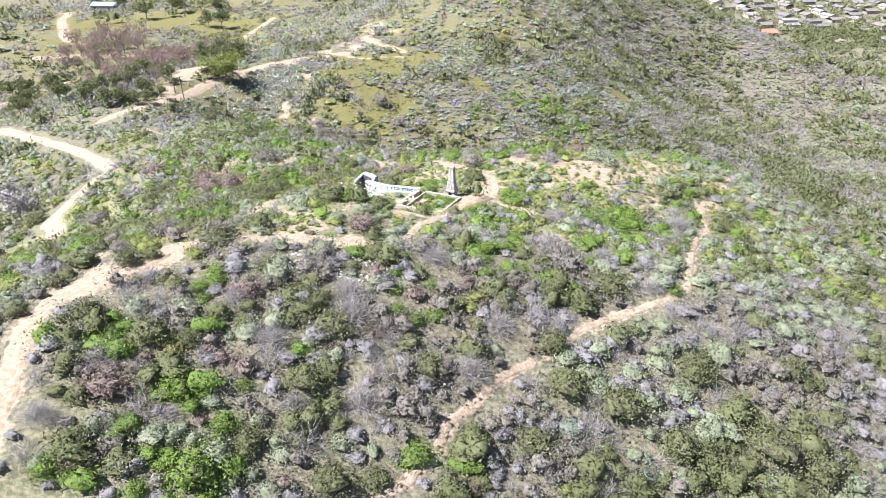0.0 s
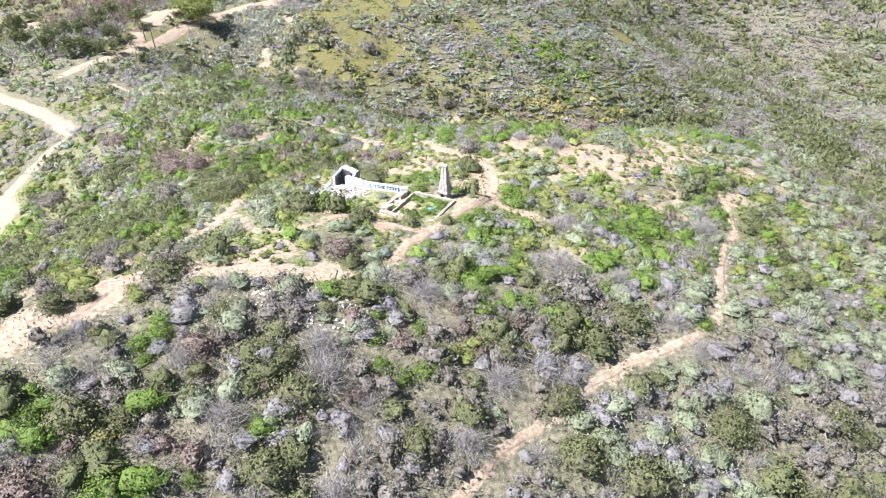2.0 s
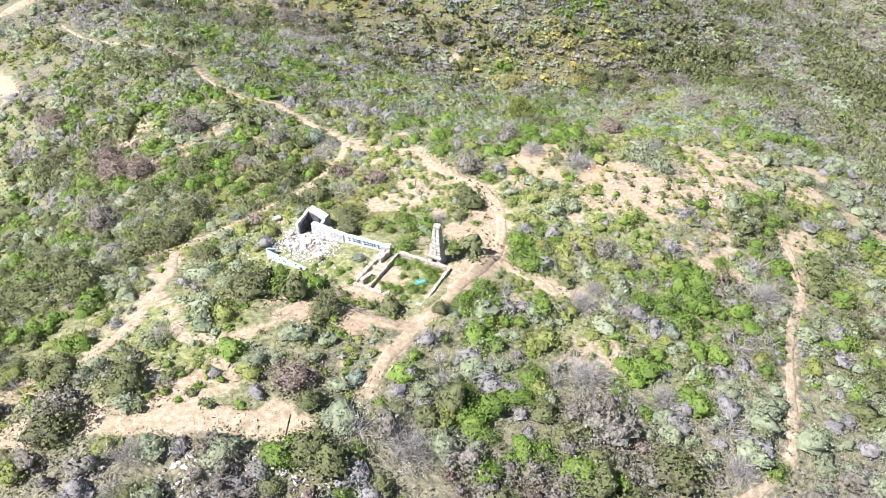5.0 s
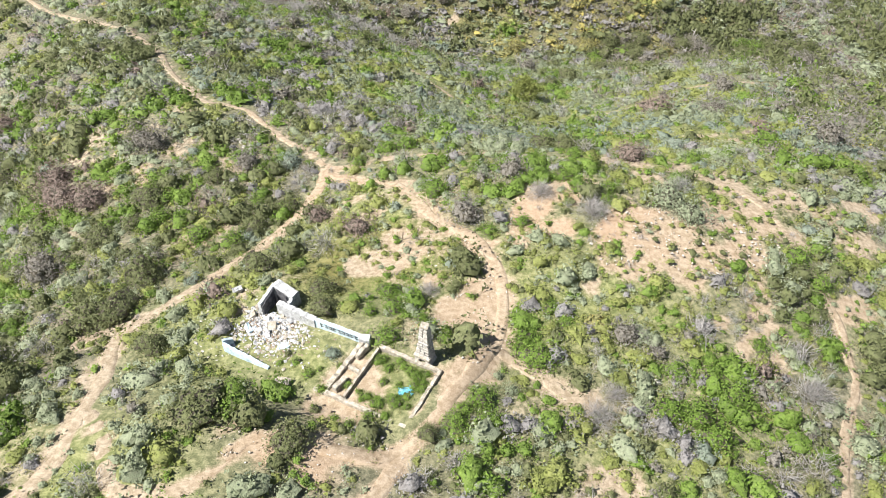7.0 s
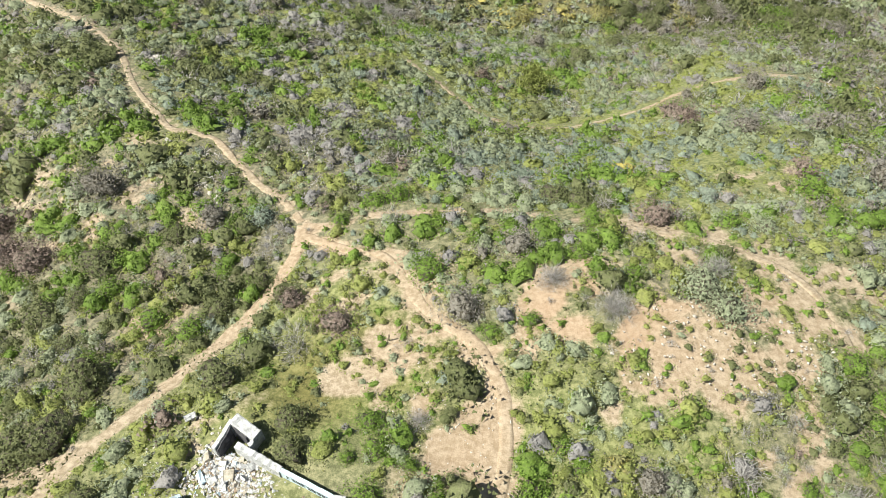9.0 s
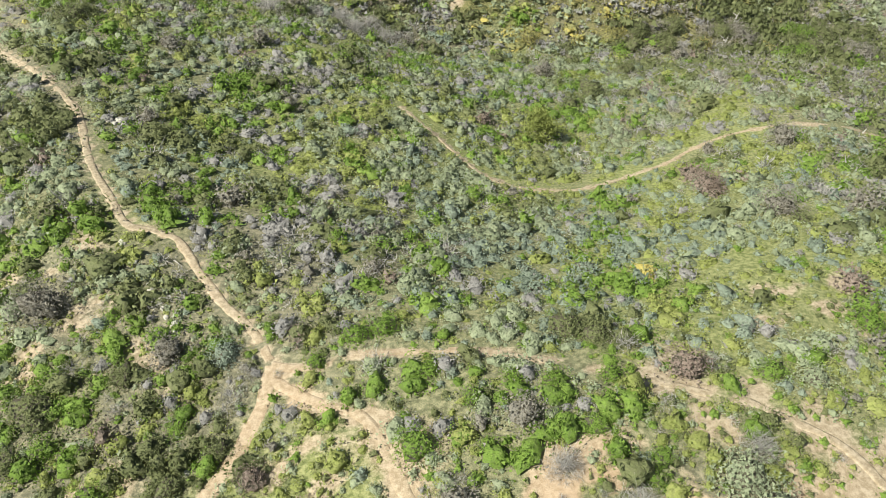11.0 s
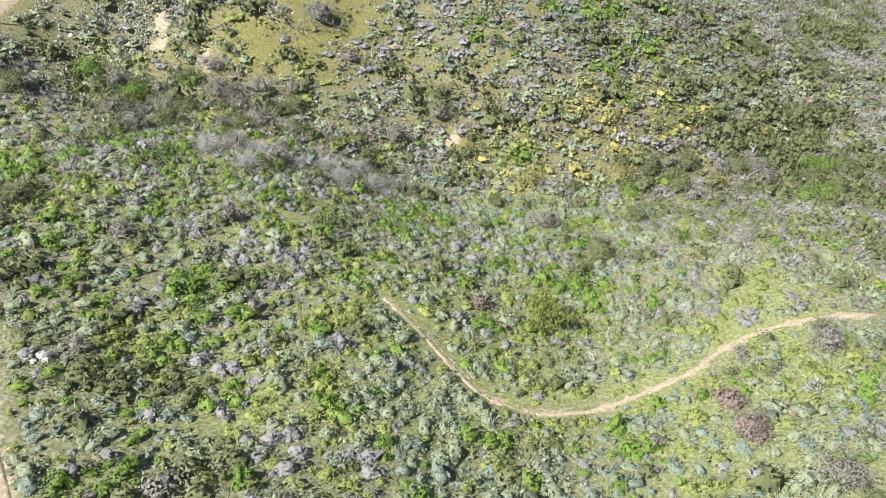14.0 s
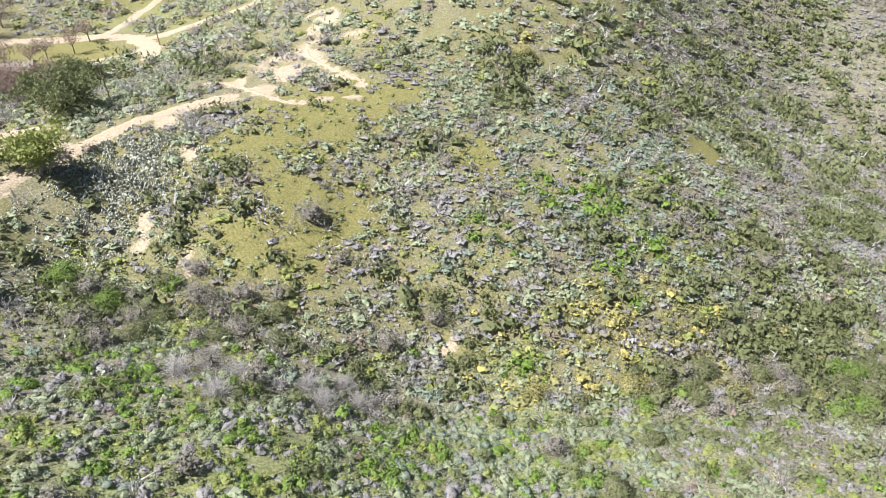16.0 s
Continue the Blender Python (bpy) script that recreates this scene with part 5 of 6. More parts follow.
def chimney():
    """A tapering stack of rough stone courses with a hearth opening at its foot."""
    top = new("chimney")
    base = floor_at(13.1, 5.15) - 0.1
    courses, high = 15, 3.25
    stone_meshes = []
    for k in range(6):
        bm = slab_bm(1, 1, 1, 0.06)
        me = bpy.data.meshes.new("stone")
        bm.to_mesh(me)
        bm.free()
        me.materials.append(ROCK)
        stone_meshes.append(me)
    core = bmesh.new()
    bmesh.ops.create_cone(core, cap_ends=True, segments=4, radius1=0.62, radius2=0.28, depth=high - 0.35)
    bmesh.ops.rotate(core, matrix=Matrix.Rotation(radians(45), 3, "Z"), verts=core.verts)
    bmesh.ops.scale(core, vec=(1.05, 0.66, 1), verts=core.verts)
    bmesh.ops.translate(core, vec=(0, 0.02, high / 2 + 0.05), verts=core.verts)
    part("rubble_core", core, NEAR_BLACK, top, "dark mortar and rubble core")
    for c in range(courses):
        z = high * (c + 0.5) / courses
        f = z / high
        wx, wy = 1.12 - 0.68 * f ** 0.8, 0.82 - 0.44 * f
        h = high / courses * 0.96
        for side in range(4):
            length = wx if side % 2 == 0 else wy
            n = max(2, round(length / 0.3))
            for i in range(n):
                s = (i + 0.5) / n - 0.5
                if side == 0 and c < 3 and abs(s) < 0.3:
                    continue
                ob = new("stone", stone_meshes[rng.integers(0, 6)])
                ob.parent = top
                if side % 2 == 0:
                    px, py = s * wx, (-1 if side == 0 else 1) * (wy / 2 - 0.1)
                    size = (wx / n * 0.97, 0.2, h)
                else:
                    px, py = (1 if side == 1 else -1) * (wx / 2 - 0.1), s * (wy - 0.3)
                    size = (0.2, wy / n * 0.8, h)
                ob.matrix_basis = Matrix.LocRotScale((px + rng.uniform(-0.02, 0.02), py + rng.uniform(-0.025, 0.025), z), Euler((0, 0, rng.uniform(-0.06, 0.06))), Vector(size) * rng.uniform(0.95, 1.04))
    lintel = part("lintel", slab_bm(1.05, 0.26, 0.16), CONCRETE, top, "pale stone lintel")
    lintel.matrix_basis = pose(0, -0.36, 0.72)
    cap = part("cap", slab_bm(0.5, 0.4, 0.12), CONCRETE, top, "bleached mortar cap")
    cap.matrix_basis = pose(0, 0, high + 0.02, 3, 5, 10)
    p = at_ruin(13.1, 5.15)
    top.matrix_basis = pose(p.x, p.y, base, 0, 0, RUIN_TURN) @ Matrix.Scale(1.13, 4)
    return tagged(top, "tall freestanding tapered stone chimney of a ruined house", "chimney")


chimney()


# rubble of the fallen house
def rubble():
    models = []
    for k in range(7):
        bm = slab_bm(1, rng.uniform(0.5, 0.9), rng.uniform(0.2, 0.5), 0.1)
        models.append(part("rubble_slab", bm, (WHITEWASH, WHITEWASH, WHITEWASH, CONCRETE, BLUEWASH, CONCRETE, WHITEWASH)[k]))
    spots = [(float(np.clip(1.5 + rng.normal() * 1.15, -0.4, 6.5)), float(np.clip(3.0 + rng.normal() * 0.9, 0.6, 4.2))) for _ in range(110)]
    heap = lambda a, b: 0.3 * math.exp(-((a - 1.6) ** 2 / 1.6 + (b - 3.2) ** 2 / 1.1))
    for n, (a, b) in enumerate(spots):
        r = rng.uniform(0.12, 0.36) if n > 10 else rng.uniform(0.45, 0.8)
        src = models[n % 7]
        ob = src if n < 7 else src.copy()
        if n >= 7:
            scene.collection.objects.link(ob)
        z = floor_at(a, b) + heap(a, b) * 0.8 + 0.1 * r
        p = at_ruin(a, b, z)
        ob.matrix_basis = Matrix.LocRotScale(p, Euler(rng.normal(size=3) * (0.5, 0.5, 2)), Vector((r, r, r * 0.8)))
        tagged(ob, ("broken white plaster slab in a heap of rubble", "broken white plaster slab in a heap of rubble", "broken white plaster slab in a heap of rubble", "grey concrete lump in a heap of rubble", "pale blue painted plaster piece in rubble", "grey concrete lump in a heap of rubble", "broken white plaster slab in a heap of rubble")[n % 7], "rubble", "rubble heap")
    # the fine debris below and around
    n = 1500
    a, b = 2.0 + rng.normal(size=n) * 1.6, 2.8 + rng.normal(size=n) * 1.1
    keep = (a > -0.8) & (a < 8.2) & (b > 0.3) & (b < 4.4)
    a, b = a[keep], b[keep]
    x, y = -12.9 + 0.881 * a + 0.474 * b, 81.0 - 0.474 * a + 0.881 * b
    z = land(x, y) + 0.24 * np.exp(-((a - 1.6) ** 2 / 1.6 + (b - 3.2) ** 2 / 1.1))
    for mat, share, what in ((WHITEWASH, rng.random(len(x)) < 0.5, "small white plaster lumps in the ruin"), (CONCRETE, rng.random(len(x)) < 0.4, "small grey concrete lumps in the ruin"), (TIMBER, rng.random(len(x)) < 0.12, "charred timber scraps in the ruin")):
        debris("rubble_debris", x[share], y[share], z[share], 0.04, 0.15, mat, what, "debris")


def debris(name, x, y, z, small, large, material, label, category):
    """Many small broken lumps in one mesh."""
    bv, bf = BALLS[1]
    n = len(x)
    s = rng.uniform(small, large, (n, 1, 3)) * rng.uniform(0.5, 1.2, (n, 1, 1))
    lump = bv[None] * (1 + 0.3 * rng.normal(size=(n, len(bv), 1))) * s
    ang = rng.uniform(0, 6.28, n)[:, None]
    v = np.stack([lump[..., 0] * np.cos(ang) - lump[..., 1] * np.sin(ang), lump[..., 0] * np.sin(ang) + lump[..., 1] * np.cos(ang), lump[..., 2] * 0.7], -1)
    v += np.stack([x, y, z], -1)[:, None]
    f = bf[None] + (np.arange(n) * len(bv))[:, None, None]
    return tagged(build(name, v.reshape(-1, 3), f.reshape(-1, 3), material), label, category, kind="stuff")


rubble()
# heap of earth and debris under the slabs
hx, hy = np.meshgrid(np.linspace(-1, 1, 25), np.linspace(-1, 1, 25))
ha, hb = 1.7 + 2.1 * hx.ravel(), 3.0 + 1.4 * hy.ravel()
px, py = -12.9 + 0.881 * ha + 0.474 * hb, 81.0 - 0.474 * ha + 0.881 * hb
fall = np.clip(1 - hx.ravel() ** 2 - hy.ravel() ** 2, 0, 1)
pz = land(px, py) - 0.10 + 0.28 * fall * (0.6 + 0.8 * patchy(px, py, 0.5, 2))
q = (np.arange(24)[:, None] * 25 + np.arange(24)[None]).ravel()
tagged(build("rubble_mound", np.stack([px, py, pz], 1), np.stack([q, q + 1, q + 26, q + 25], 1), WHITEWASH), "grey mound of broken plaster and dust", "rubble")


def crumpled(name, material, size, label, category, x, y, lift=0.03):
    """A crumpled sheet of plastic or cloth with thickness, lying on the ground."""
    n = 9
    u, v = np.meshgrid(np.linspace(-1, 1, n), np.linspace(-1, 1, n))
    u, v = u.ravel(), v.ravel()
    vx = x + size * (u + 0.2 * rng.normal(size=u.size))
    vy = y + size * 0.7 * (v + 0.2 * rng.normal(size=u.size))
    vz = land(vx, vy) + lift + 0.14 * rng.random(u.size)
    low = land(vx, vy) - 0.02
    q = (np.arange(n - 1)[:, None] * n + np.arange(n - 1)[None]).ravel()
    top = np.stack([q, q + 1, q + n + 1, q + n], 1)
    verts = np.concatenate([np.stack([vx, vy, vz], 1), np.stack([vx, vy, low], 1)])
    ring = [i for i in range(n)] + [n * k + n - 1 for k in range(1, n)] + [n * n - 1 - i for i in range(1, n)] + [n * (n - 1 - k) for k in range(1, n - 1)]
    sides = [(ring[i], ring[(i + 1) % len(ring)], ring[(i + 1) % len(ring)] + n * n, ring[i] + n * n) for i in range(len(ring))]
    return tagged(build(name, verts, np.concatenate([top, np.array(sides)]), material), label, category)


crumpled("plastic_sheet", TARP, 0.42, "crumpled blue plastic sheet among weeds in the ruin", "plastic sheet", -0.2, 76.8)
crumpled("plastic_sheet", BLUEWASH, 0.35, "pale faded plastic sheet beside the rubble", "plastic sheet", *at_ruin(3.6, 2.0)[:2])


def crate(x, y, turn):
    top = new("discarded_cabinet")
    body = part("body", slab_bm(0.75, 0.45, 0.4, 0.03), WHITEWASH, top)
    body.matrix_basis = pose(0, 0, 0.2, 4, 0, 0)
    door = part("door", slab_bm(0.34, 0.04, 0.34, 0.03), NEAR_BLACK, top, "dark open door")
    door.matrix_basis = pose(0.3, -0.3, 0.17, 10, 0, 30)
    top.matrix_basis = pose(x, y, float(land(x, y)) - 0.02, 0, 0, turn)
    return tagged(top, "discarded pale metal cabinet lying on the grass", "cabinet")


crate(-13.2, 86.9, 30)
stake = part("stake", slab_bm(0.09, 0.09, 0.9, 0.05), TIMBER)
stake.matrix_basis = pose(-0.9, 93.1, float(land(-0.9, 93.1)) + 0.35, 3, 4, 0)
tagged(stake, "short dark wooden stake stuck in the ground", "stake")


# ---- stones ----
def boulder(x, y, r, label="pale weathered boulder among the scrub"):
    bm = bmesh.new()
    bmesh.ops.create_icosphere(bm, subdivisions=2, radius=r)
    for v in bm.verts:
        v.co *= 1 + 0.28 * noise.noise(v.co / r * 1.4 + Vector((x, y, 0)))
        v.co.z *= 0.65
    ob = part("boulder", bm, ROCK)
    ob.matrix_basis = pose(x, y, float(land(x, y)) + 0.12 * r, 0, 0, rng.uniform(0, 360))
    return tagged(ob, label, "boulder", "boulders on the hillside")


for x, y, r in ((-14.2, 99.8, 0.4), (-33.2, 142.2, 0.55), (-34.2, 141.8, 0.5), (-32.5, 141.6, 0.45), (-33.4, 141.2, 0.35), (-23.2, 149.8, 0.3), (-13.5, 98.6, 0.3), (17, 78.9, 0.25)):
    boulder(x, y, r)
for i in range(16):
    t = i / 15
    boulder(-24.9 + 7.6 * t + rng.uniform(-0.3, 0.3), 120.2 - 9.8 * t + rng.uniform(-0.3, 0.3), rng.uniform(0.22, 0.4), "tan stone in an old stone row on the slope")


def scree(cx, cy, rx, ry, n, small, large):
    a, d = rng.uniform(0, 6.28, n), np.sqrt(rng.random(n))
    x, y = cx + rx * d * np.cos(a), cy + ry * d * np.sin(a)
    debris("loose_stones", x, y, land(x, y) + 0.02, small, large, ROCK, "loose pale stones on bare sandy earth", "stones")


scree(-9.6, 58.4, 5.0, 2.4, 260, 0.06, 0.22)
scree(3.6, 86, 4.5, 7, 200, 0.03, 0.09)
scree(22, 92, 9, 4, 260, 0.04, 0.14)
scree(-30, 53, 5, 5, 120, 0.03, 0.10)
scree(-13, 84, 3.5, 4, 160, 0.03, 0.12)
scree(-5, 72, 6, 2, 120, 0.03, 0.08)

# ---- far side of the valley: cactus, trees, poles, houses ----
CACTUS = leaf_material("cactus_pad", (0.25, 0.265, 0.22), (0.43, 0.45, 0.395), (0.62, 0.64, 0.58))
BRANCH = leaf_material("bare_branch", (0.14, 0.10, 0.085), (0.25, 0.185, 0.16), (0.38, 0.30, 0.265))
rng = np.random.default_rng(23)


def pads_of(rng, count, size):
    """Flat oval cactus pads growing out of one another, each a thin faceted disc."""
    vs, fs = [], []
    ring = 6
    for i in range(count):
        az, d = rng.uniform(0, 6.28), np.sqrt(rng.random())
        c = np.array((d * np.cos(az), d * np.sin(az), 0.1 + (1 - d * d) * rng.uniform(0.2, 0.9)))
        up = unit(np.array((rng.normal() * 0.4, rng.normal() * 0.4, 1)))
        side = unit(np.cross(up, rng.normal(size=3)))
        face = np.cross(up, side)
        s = size * rng.uniform(0.7, 1.3)
        n = len(vs)
        for k in range(ring):
            t = 2 * np.pi * k / ring
            vs.append(c + side * np.cos(t) * s * 0.62 + up * np.sin(t) * s)
        vs += [c + face * s * 0.14, c - face * s * 0.14]
        for k in range(ring):
            fs += [(n + k, n + (k + 1) % ring, n + ring), (n + (k + 1) % ring, n + k, n + ring + 1)]
    return np.array(vs), np.array(fs)


PLANT["cactus"] = [[pads_of(rng, 14, 0.24) for _ in range(5)]]
LEAF["cactus"] = CACTUS
models, spots = [], []
for kind, rows in SHRUBS:
    if kind == "cactus":
        spots += rows
for i, (x, y, r) in enumerate(spots):
    if i < 4:
        top = new("prickly_pear")
        for k in range(34):
            v, f = pads_of(rng, 1, 0.2)
            build("pad", v, f, CACTUS, {"tone": np.full(len(v), 0.5)}, top)
        models.append(tagged(top, "sprawling grey-green prickly pear cactus clump", "cactus", "prickly pears on the slope"))
        ob = top
    else:
        ob = copy_thing(models[i % 4], Matrix())
    spots[i] = (ob, x, y, r)
for ob, x, y, r in spots:
    ob.matrix_basis = Matrix.LocRotScale((x, y, float(land(x, y)) - 0.05), Euler((0, 0, rng.uniform(0, 6))), Vector((r, r, 1.3)))
n = 480
cx, cy = -57 + rng.normal(size=n) * 7, 241 + rng.normal(size=n) * 10
ok = (bare(cx, cy) < 0.3) & (cx < -38)
cx, cy = cx[ok], cy[ok]
scatter("cactus_patch", "cactus", cx, cy, rng.uniform(0.8, 1.5, len(cx)), rng.uniform(0.8, 1.2, len(cx)), 0, "dense patch of grey-green prickly pear", "cactus")


def limbs(rng, height, spread, count, thick):
    """A tapered trunk with forked limbs, each a four-sided tapering tube."""
    vs, fs = [], []

    def tube(a, b, r0, r1):
        u = unit(np.cross(b - a, (0.31, 0.17, 1.0)))
        w = unit(np.cross(b - a, u))
        n = len(vs)
        for c, r in ((a, r0), (b, r1)):
            vs.extend([c + u * r, c + w * r, c - u * r, c - w * r])
        fs.extend([(n + k, n + (k + 1) % 4, n + 4 + (k + 1) % 4, n + 4 + k) for k in range(4)])

    a = np.array((0, 0, -0.3))
    b = np.array((rng.normal() * 0.2, rng.normal() * 0.2, height * 0.45))
    tube(a, b, thick, thick * 0.7)
    tips = []
    for i in range(count):
        az = 6.28 * i / count + rng.normal() * 0.3
        c = b + np.array((np.cos(az) * spread * rng.uniform(0.3, 0.7), np.sin(az) * spread * rng.uniform(0.3, 0.7), height * rng.uniform(0.15, 0.45)))
        tube(b - (0, 0, rng.uniform(0, height * 0.12)), c, thick * 0.5, thick * 0.25)
        for j in range(4):
            d = c + rng.normal(size=3) * spread * 0.28 + (0, 0, height * 0.12)
            tube(c, d, thick * 0.22, thick * 0.06)
            tips.append(d)
    return np.array(vs), np.array(fs), np.array(tips)


def tree_model(name, label, leaf, height, spread, leaves, size, bark=BARK):
    """A tree: trunk with limbs, and a crown of clumps round the limb ends."""
    top = new(name)
    v, f, tips = limbs(rng, height, spread, 6, 0.035 * height)
    build("trunk", v, f, bark, {"tone": np.full(len(v), 0.5)}, top)
    k = rng.integers(0, len(tips), leaves)
    p = tips[k] + rng.normal(size=(leaves, 3)) * spread * (0.2, 0.2, 0.16)
    way = unit(rng.normal(size=(leaves, 3)) + (0, 0, 0.4))
    across = unit(np.cross(way, rng.normal(size=(leaves, 3))))
    thin = 0.12 if leaf is BRANCH else 0.45
    s = size * rng.uniform(0.6, 1.4, leaves)[:, None]
    v = np.stack([p + way * s, p - way * s * 0.5 + across * s * thin, p - way * s * 0.5 - across * s * thin], 1).reshape(-1, 3)
    build("crown", v, np.arange(leaves * 3).reshape(-1, 3), leaf, {"tone": np.full(len(v), 0.35)}, top)
    return tagged(top, label, "tree")


def grove(models, rows):
    put = [(models[i] if i < len(models) else copy_thing(models[i % len(models)], Matrix()), row) for i, row in enumerate(rows)]
    for ob, (x, y, s) in put:
        ob.matrix_basis = Matrix.LocRotScale((x, y, float(land(x, y)) - 0.1), Euler((0, 0, rng.uniform(0, 6))), Vector((s, s, s * rng.uniform(0.85, 1.1))))


grove([tree_model("bare_tree", "leafless brown tree in a grove by the road", BRANCH, 8, 4.2, 420, 0.75, BARK) for _ in range(3)],
      [(-171.7, 345, 1.2), (-168, 356, 1.1), (-168, 366, 1.2), (-158.8, 362, 1.1), (-148.7, 356, 1.2), (-116, 294.4, 0.94), (-106.7, 289.6, 0.94), (-101.8, 294.4, 0.85), (-157.1, 325.8, 1), (-151.9, 341.9, 1.2), (-112.7, 269.8, 0.94), (-97.2, 278.4, 0.77), (-93.4, 281.6, 0.77), (-160.8, 348, 1.2), (-111.1, 280.2, 1.02), (-96, 244, 0.7), (-102, 262, 0.8), (-110, 275, 0.9), (-92, 254, 0.7), (-104, 288, 0.9), (-120, 300, 1), (-128, 310, 1), (-112, 246, 0.8), (-176, 352, 1.2), (-163, 340, 1.1), (-155, 354, 1.2), (-114.4, 276.8, 0.94), (-150, 366, 1.2), (-108.8, 297.6, 0.94), (-102.4, 284.8, 0.85)] + [(-160, 374, 1.2), (-94.4, 292.8, 0.77), (-172, 334, 1.1), (-166, 318, 1), (-148, 328, 1), (-110.4, 257.6, 0.85), (-100, 297.6, 0.85), (-112, 300, 0.9), (-100, 276, 0.8), (-163, 321.7, 0.8), (-155, 326, 0.85), (-143.4, 321.9, 0.8), (-138.8, 330.6, 0.9), (-90.8, 227, 0.6), (-122.5, 329.6, 0.9), (-90.9, 217.8, 0.6), (-97.7, 222.3, 0.65), (-108.6, 235.2, 0.65), (-123.8, 250.3, 0.7), (-121.9, 338.8, 0.9), (-114.9, 343, 0.9), (-175.6, 339, 0.9), (-176.5, 324.6, 0.8), (-143.9, 306.1, 0.7), (-129.9, 329.1, 0.85), (-129.7, 298.1, 0.7), (-115.3, 355.5, 0.9), (-169.6, 342.6, 0.9)])
grove([tree_model("leafy_tree", "dark green broad tree beside the road", LEAF["olive"], 6.5, 3.6, 900, 0.5) for _ in range(3)],
      [(-130.2, 216, 0.8), (-172, 283, 1.1), (-117.2, 216, 0.85), (-151.3, 275, 1), (-165.7, 283, 1), (-106, 214, 0.8), (-96.4, 204, 0.75), (-90.7, 215.5, 0.7), (-98.1, 238, 0.9), (-97.4, 224, 0.8), (-88.5, 232, 0.7), (-101, 220, 0.8), (-86.2, 281.6, 0.85), (-85, 294.4, 0.77), (-124.6, 418, 1.3), (-132.5, 420, 1.2), (-173.8, 436, 1.5), (-203.3, 478, 1.6), (-162.6, 455, 1.5), (-138.4, 458, 1.3), (-84, 266, 0.8), (-90, 274, 0.9), (-79, 262, 0.7), (-88, 290, 0.9), (-163.2, 296.8, 0.7), (-117.9, 221.8, 0.65), (-143.1, 244.1, 0.7), (-105.2, 208.3, 0.65), (-78.3, 239.6, 0.5), (-86.5, 206.4, 0.5)] + [(-94.7, 206.6, 0.6), (-90.2, 205.2, 0.55), (-84.6, 213.5, 0.5), (-107.7, 225, 0.6)])
grove([tree_model("green_tree", "round yellow-green tree above the cactus slope", LEAF["moss"], 6.5, 5.2, 3600, 0.46)], [(-72.5, 239.5, 1.1), (18.2, 161.4, 0.5)])
grove([tree_model("shade_tree", "dense dark olive tree throwing a deep shadow", LEAF["olive"], 8, 6.0, 2400, 0.42)], [(-77, 264, 1.0), (-86, 288, 0.8)])
grove([tree_model("ghost_tree", "grey leafless tree with bleached branches", LEAF["dead"], 6, 3.4, 380, 0.6, LEAF["dead"])], [(-80.2, 125, 1.0), (-84, 131, 0.8)])


def utility_pole(x, y, height, turn):
    top = new("utility_pole")
    bm = bmesh.new()
    bmesh.ops.create_cone(bm, cap_ends=True, segments=8, radius1=0.17, radius2=0.11, depth=height)
    bmesh.ops.translate(bm, vec=(0, 0, height / 2), verts=bm.verts)
    part("pole", bm, TIMBER, top)
    bm = bmesh.new()
    bmesh.ops.create_cube(bm, size=1)
    bmesh.ops.scale(bm, vec=(2.4, 0.14, 0.16), verts=bm.verts)
    bmesh.ops.bevel(bm, geom=list(bm.edges), offset=0.02, segments=1, affect="EDGES")
    bmesh.ops.translate(bm, vec=(0, 0.12, height - 0.4), verts=bm.verts)
    part("crossarm", bm, CONCRETE, top, "bleached crossarm")
    for dx in (-1.05, -0.45, 0.45, 1.05):
        bm = bmesh.new()
        bmesh.ops.create_cone(bm, cap_ends=True, segments=8, radius1=0.07, radius2=0.04, depth=0.2)
        bmesh.ops.translate(bm, vec=(dx, 0.12, height - 0.22), verts=bm.verts)
        part("insulator", bm, WHITEWASH, top, "pale glazed insulator")
    top.matrix_basis = pose(x, y, float(land(x, y)) - 0.4, 2, -3, turn)
    return tagged(top, "tall wooden utility pole with a crossarm", "utility pole", "utility poles along the road")


utility_pole(-71.4, 271.8, 9.6, 20)
utility_pole(-85.5, 340.5, 10.6, 20)
utility_pole(-83.3, 221.5, 9.6, 30)
utility_pole(-79.0, 216.5, 8.6, 30)

WALLS = [plaster("cream_stucco", (0.204, 0.19, 0.17), (0.245, 0.228, 0.204), (0.292, 0.272, 0.245), 0.5), plaster("white_stucco", (0.218, 0.218, 0.218), (0.258, 0.258, 0.258), (0.306, 0.306, 0.306), 0.5), plaster("tan_stucco", (0.36, 0.30, 0.24), (0.46, 0.39, 0.32), (0.56, 0.49, 0.42), 0.5)]
ROOFS = [plaster("grey_shingle", (0.116, 0.112, 0.112), (0.15, 0.146, 0.146), (0.19, 0.187, 0.187), 0.6), plaster("tan_shingle", (0.136, 0.116, 0.0986), (0.177, 0.153, 0.129), (0.218, 0.194, 0.17), 0.6), plaster("pale_roof", (0.19, 0.19, 0.19), (0.224, 0.224, 0.224), (0.272, 0.272, 0.272), 0.6), plaster("red_clay_tile", (0.34, 0.12, 0.075), (0.42, 0.16, 0.10), (0.48, 0.22, 0.15), 0.6), plaster("blue_grey_sheet", (0.16, 0.20, 0.27), (0.22, 0.27, 0.35), (0.3, 0.35, 0.43), 0.6)]
PANE, nodes, links, bsdf = shader("window_pane", 0.1)
bsdf.inputs["Base Color"].default_value = (0.03, 0.035, 0.04, 1)


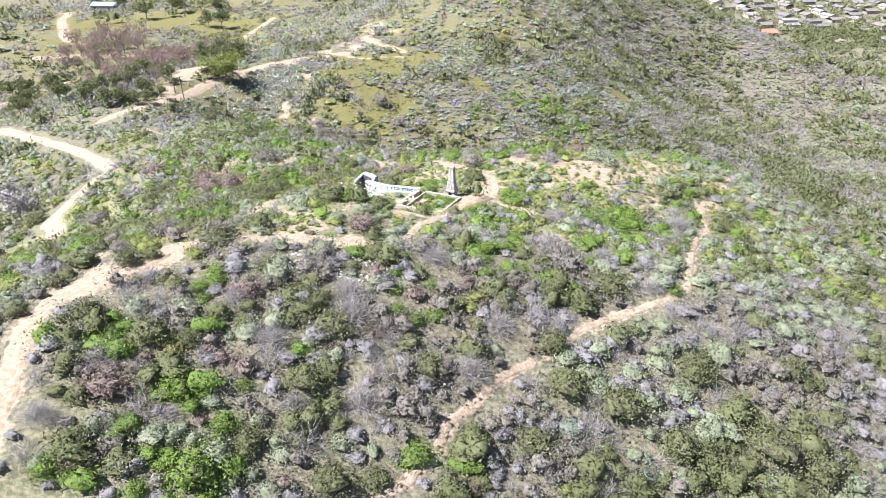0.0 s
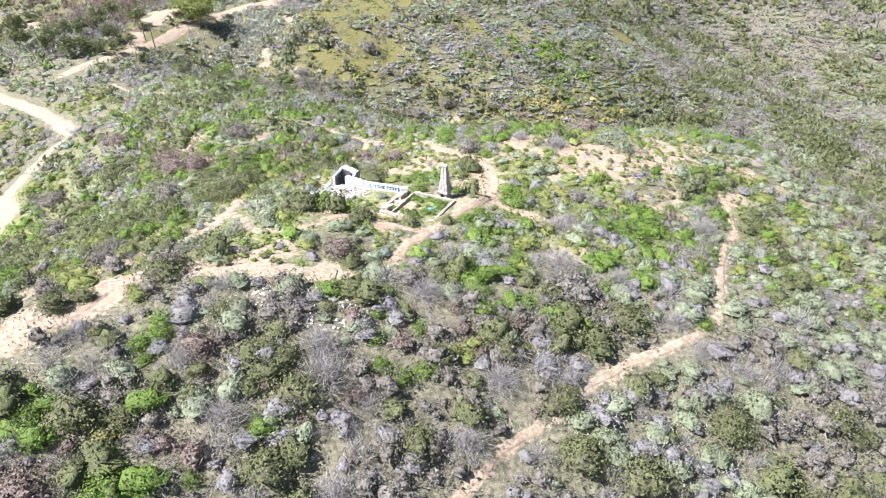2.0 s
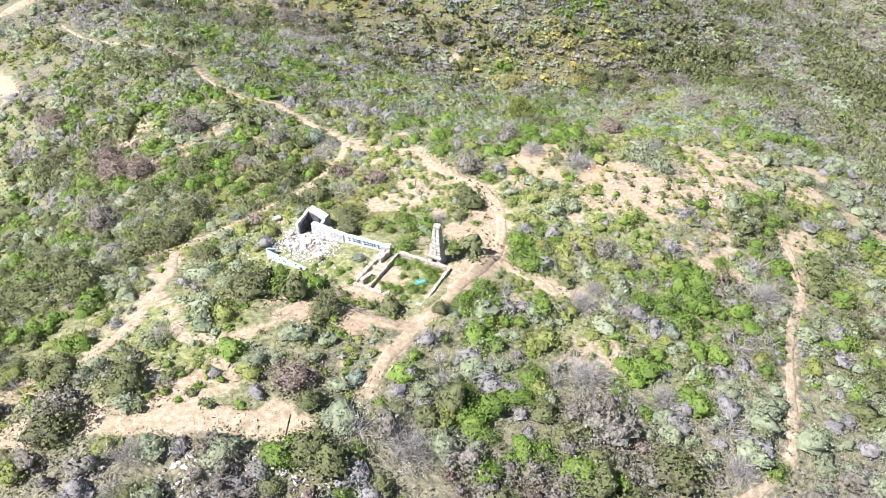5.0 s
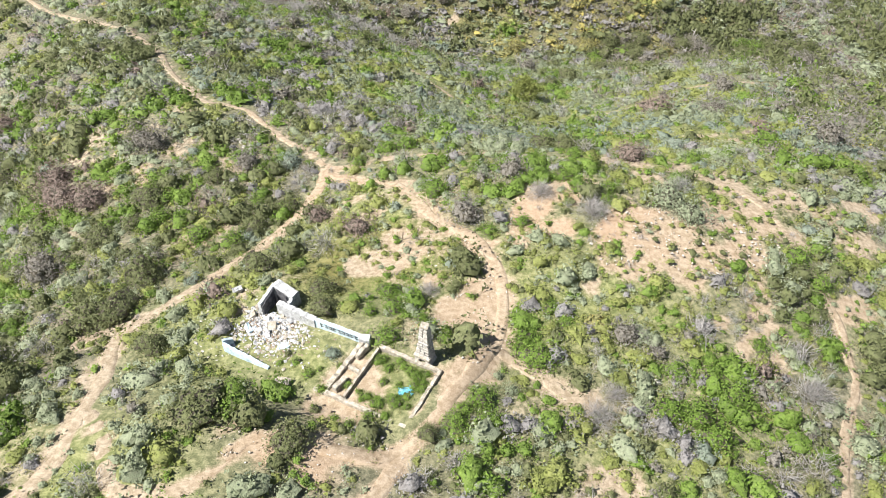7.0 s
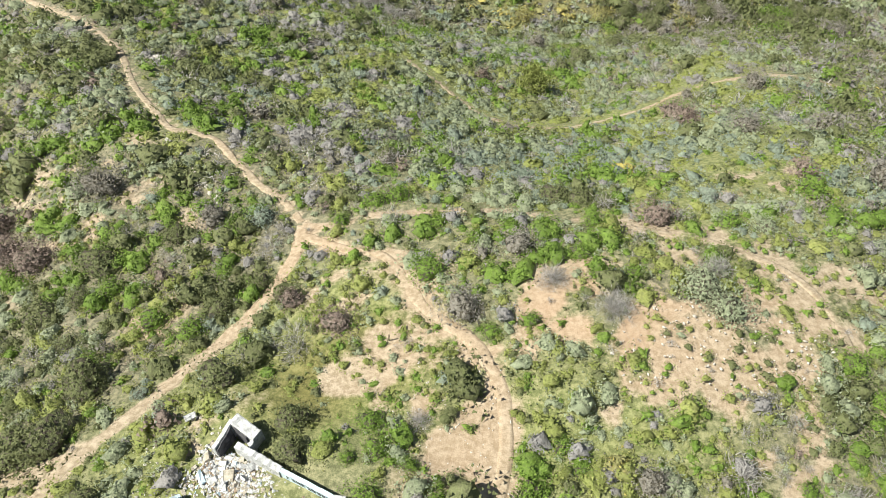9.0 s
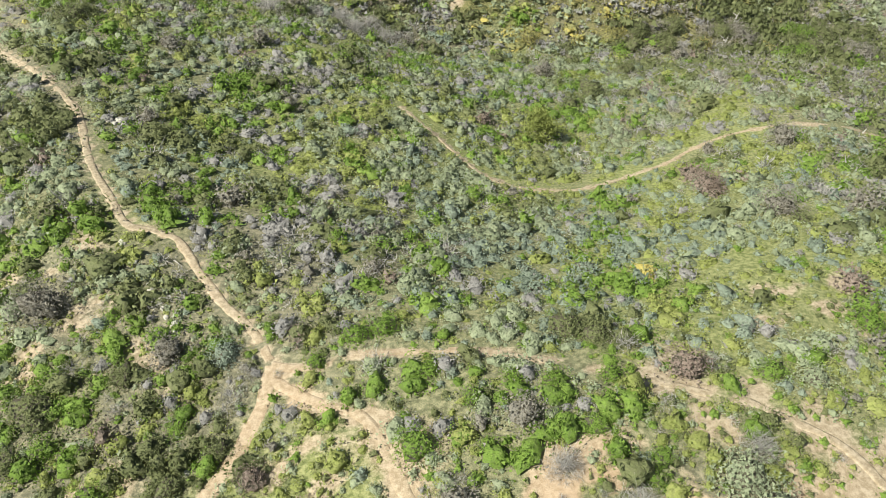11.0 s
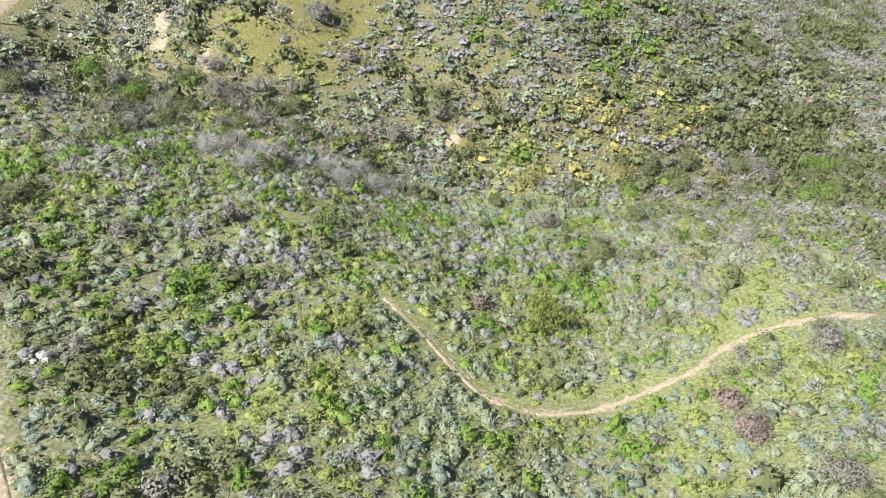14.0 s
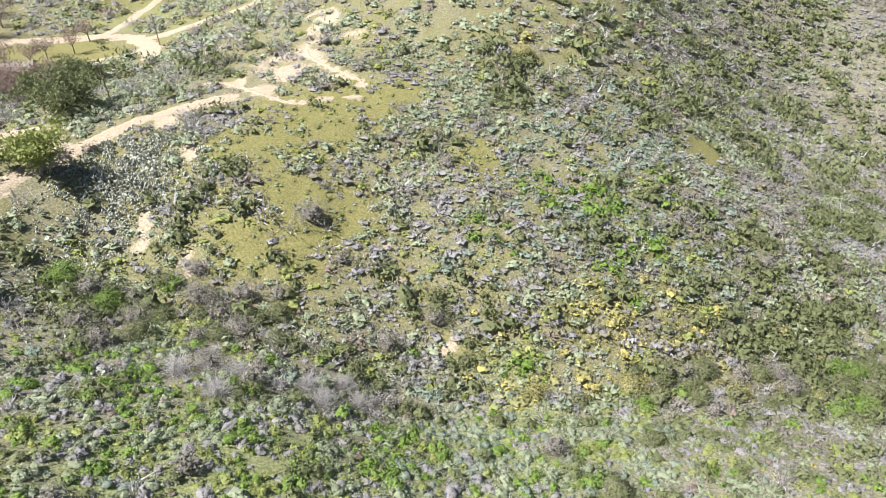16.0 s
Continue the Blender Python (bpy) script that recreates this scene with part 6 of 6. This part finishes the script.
def house_model(sx, sy, wall, roof, label):
    """A low house: stuccoed walls, a gabled roof with eaves, windows and a door."""
    top = new("house")
    h = 3.0
    bm = bmesh.new()
    bmesh.ops.create_cube(bm, size=1)
    bmesh.ops.scale(bm, vec=(sx, sy, h + 0.8), verts=bm.verts)
    bmesh.ops.translate(bm, vec=(0, 0, h / 2 - 0.4), verts=bm.verts)
    part("wall", bm, wall, top)
    e, rise = 0.5, sy * 0.2
    p = [(-sx / 2 - e, -sy / 2 - e, h), (sx / 2 + e, -sy / 2 - e, h), (sx / 2 + e, sy / 2 + e, h), (-sx / 2 - e, sy / 2 + e, h), (-sx / 2 - e, 0, h + rise), (sx / 2 + e, 0, h + rise)]
    bm = bmesh.new()
    v = [bm.verts.new(c) for c in p] + [bm.verts.new((c[0], c[1], c[2] + 0.2)) for c in p]
    for f in ((0, 1, 5, 4), (2, 3, 4, 5), (1, 2, 5), (3, 0, 4)):
        bm.faces.new([v[i] for i in reversed(f)])
        bm.faces.new([v[i + 6] for i in f])
    for a, b in ((0, 1), (1, 2), (2, 3), (3, 0)):
        bm.faces.new([v[a], v[b], v[b + 6], v[a + 6]])
    part("roof", bm, roof, top)
    for k, dx in enumerate((-0.32, 0.05, 0.32)):
        bm = bmesh.new()
        bmesh.ops.create_cube(bm, size=1)
        tall = 2.1 if k == 1 else 1.2
        bmesh.ops.scale(bm, vec=(1.0 if k == 1 else 1.6, 0.08, tall), verts=bm.verts)
        bmesh.ops.translate(bm, vec=(dx * sx, -sy / 2 - 0.02, 1.05 if k == 1 else 1.5), verts=bm.verts)
        part("door" if k == 1 else "window", bm, TIMBER if k == 1 else PANE, top)
    return tagged(top, label, "house")


def set_down(ob, x, y, turn):
    ob.matrix_basis = pose(x, y, float(ground(x, y)), 0, 0, turn)


set_down(house_model(11, 8, WALLS[2], ROOFS[1], "small tan house with a brown roof among bare trees"), -121, 318, 20)
set_down(house_model(16, 9, WALLS[1], ROOFS[4], "white house with a blue-grey roof on a far rise"), -222, 492, -8)
set_down(house_model(22, 13, WALLS[0], ROOFS[3], "large house with a red clay tile roof"), 300, 676, 5)

TOWN = [house_model(*rng.uniform((11, 8), (16, 11)), WALLS[i % 3], ROOFS[i % 3], "low suburban house with a pale roof on the valley floor") for i in range(6)]
town_spots = []
for j in range(12):
    for i in range(13):
        x, y = 262 + 27 * i + 7 * j + rng.uniform(-6, 6), 590 + 31 * j + rng.uniform(-6, 6)
        if math.hypot(x - 300, y - 676) > 26 and (y > 690 or x > 330 + (690 - y) * 0.2) and rng.random() < 0.85:
            town_spots.append((x, y))
homes = [TOWN[i] if i < 6 else copy_thing(TOWN[i % 6], Matrix()) for i in range(len(town_spots))]
for ob, (x, y) in zip(homes, town_spots):
    tagged(ob, group="houses on the valley floor")
    set_down(ob, x, y, 10 + 90 * rng.integers(0, 4) + rng.uniform(-6, 6))
n = 1500
tx, ty = rng.uniform(220, 640, n), rng.uniform(550, 960, n)
ok = np.hypot(tx - 300, ty - 660) > 26
tx, ty, n = tx[ok], ty[ok], int(ok.sum())
scatter("town_trees", "olive", tx, ty, rng.uniform(2.4, 5.6, n), rng.uniform(1.0, 1.7, n), 0, "dark garden trees between far houses", "trees")
n = 700
tx, ty = rng.uniform(220, 420, n), rng.uniform(520, 625, n)
scatter("foothill_scrub", "olive", tx, ty, rng.uniform(1.8, 3.6, n), rng.uniform(0.7, 1.1, n), 0, "olive scrub on the foot of the hill", "scrub")
n = 150
tx, ty = rng.uniform(322, 400, n), 655 + rng.normal(size=n) * 13
scatter("tree_belt", "olive", tx, ty, rng.uniform(4.5, 7.5, n), rng.uniform(1.3, 1.9, n), 1, "dark belt of tall trees below the hill", "trees")
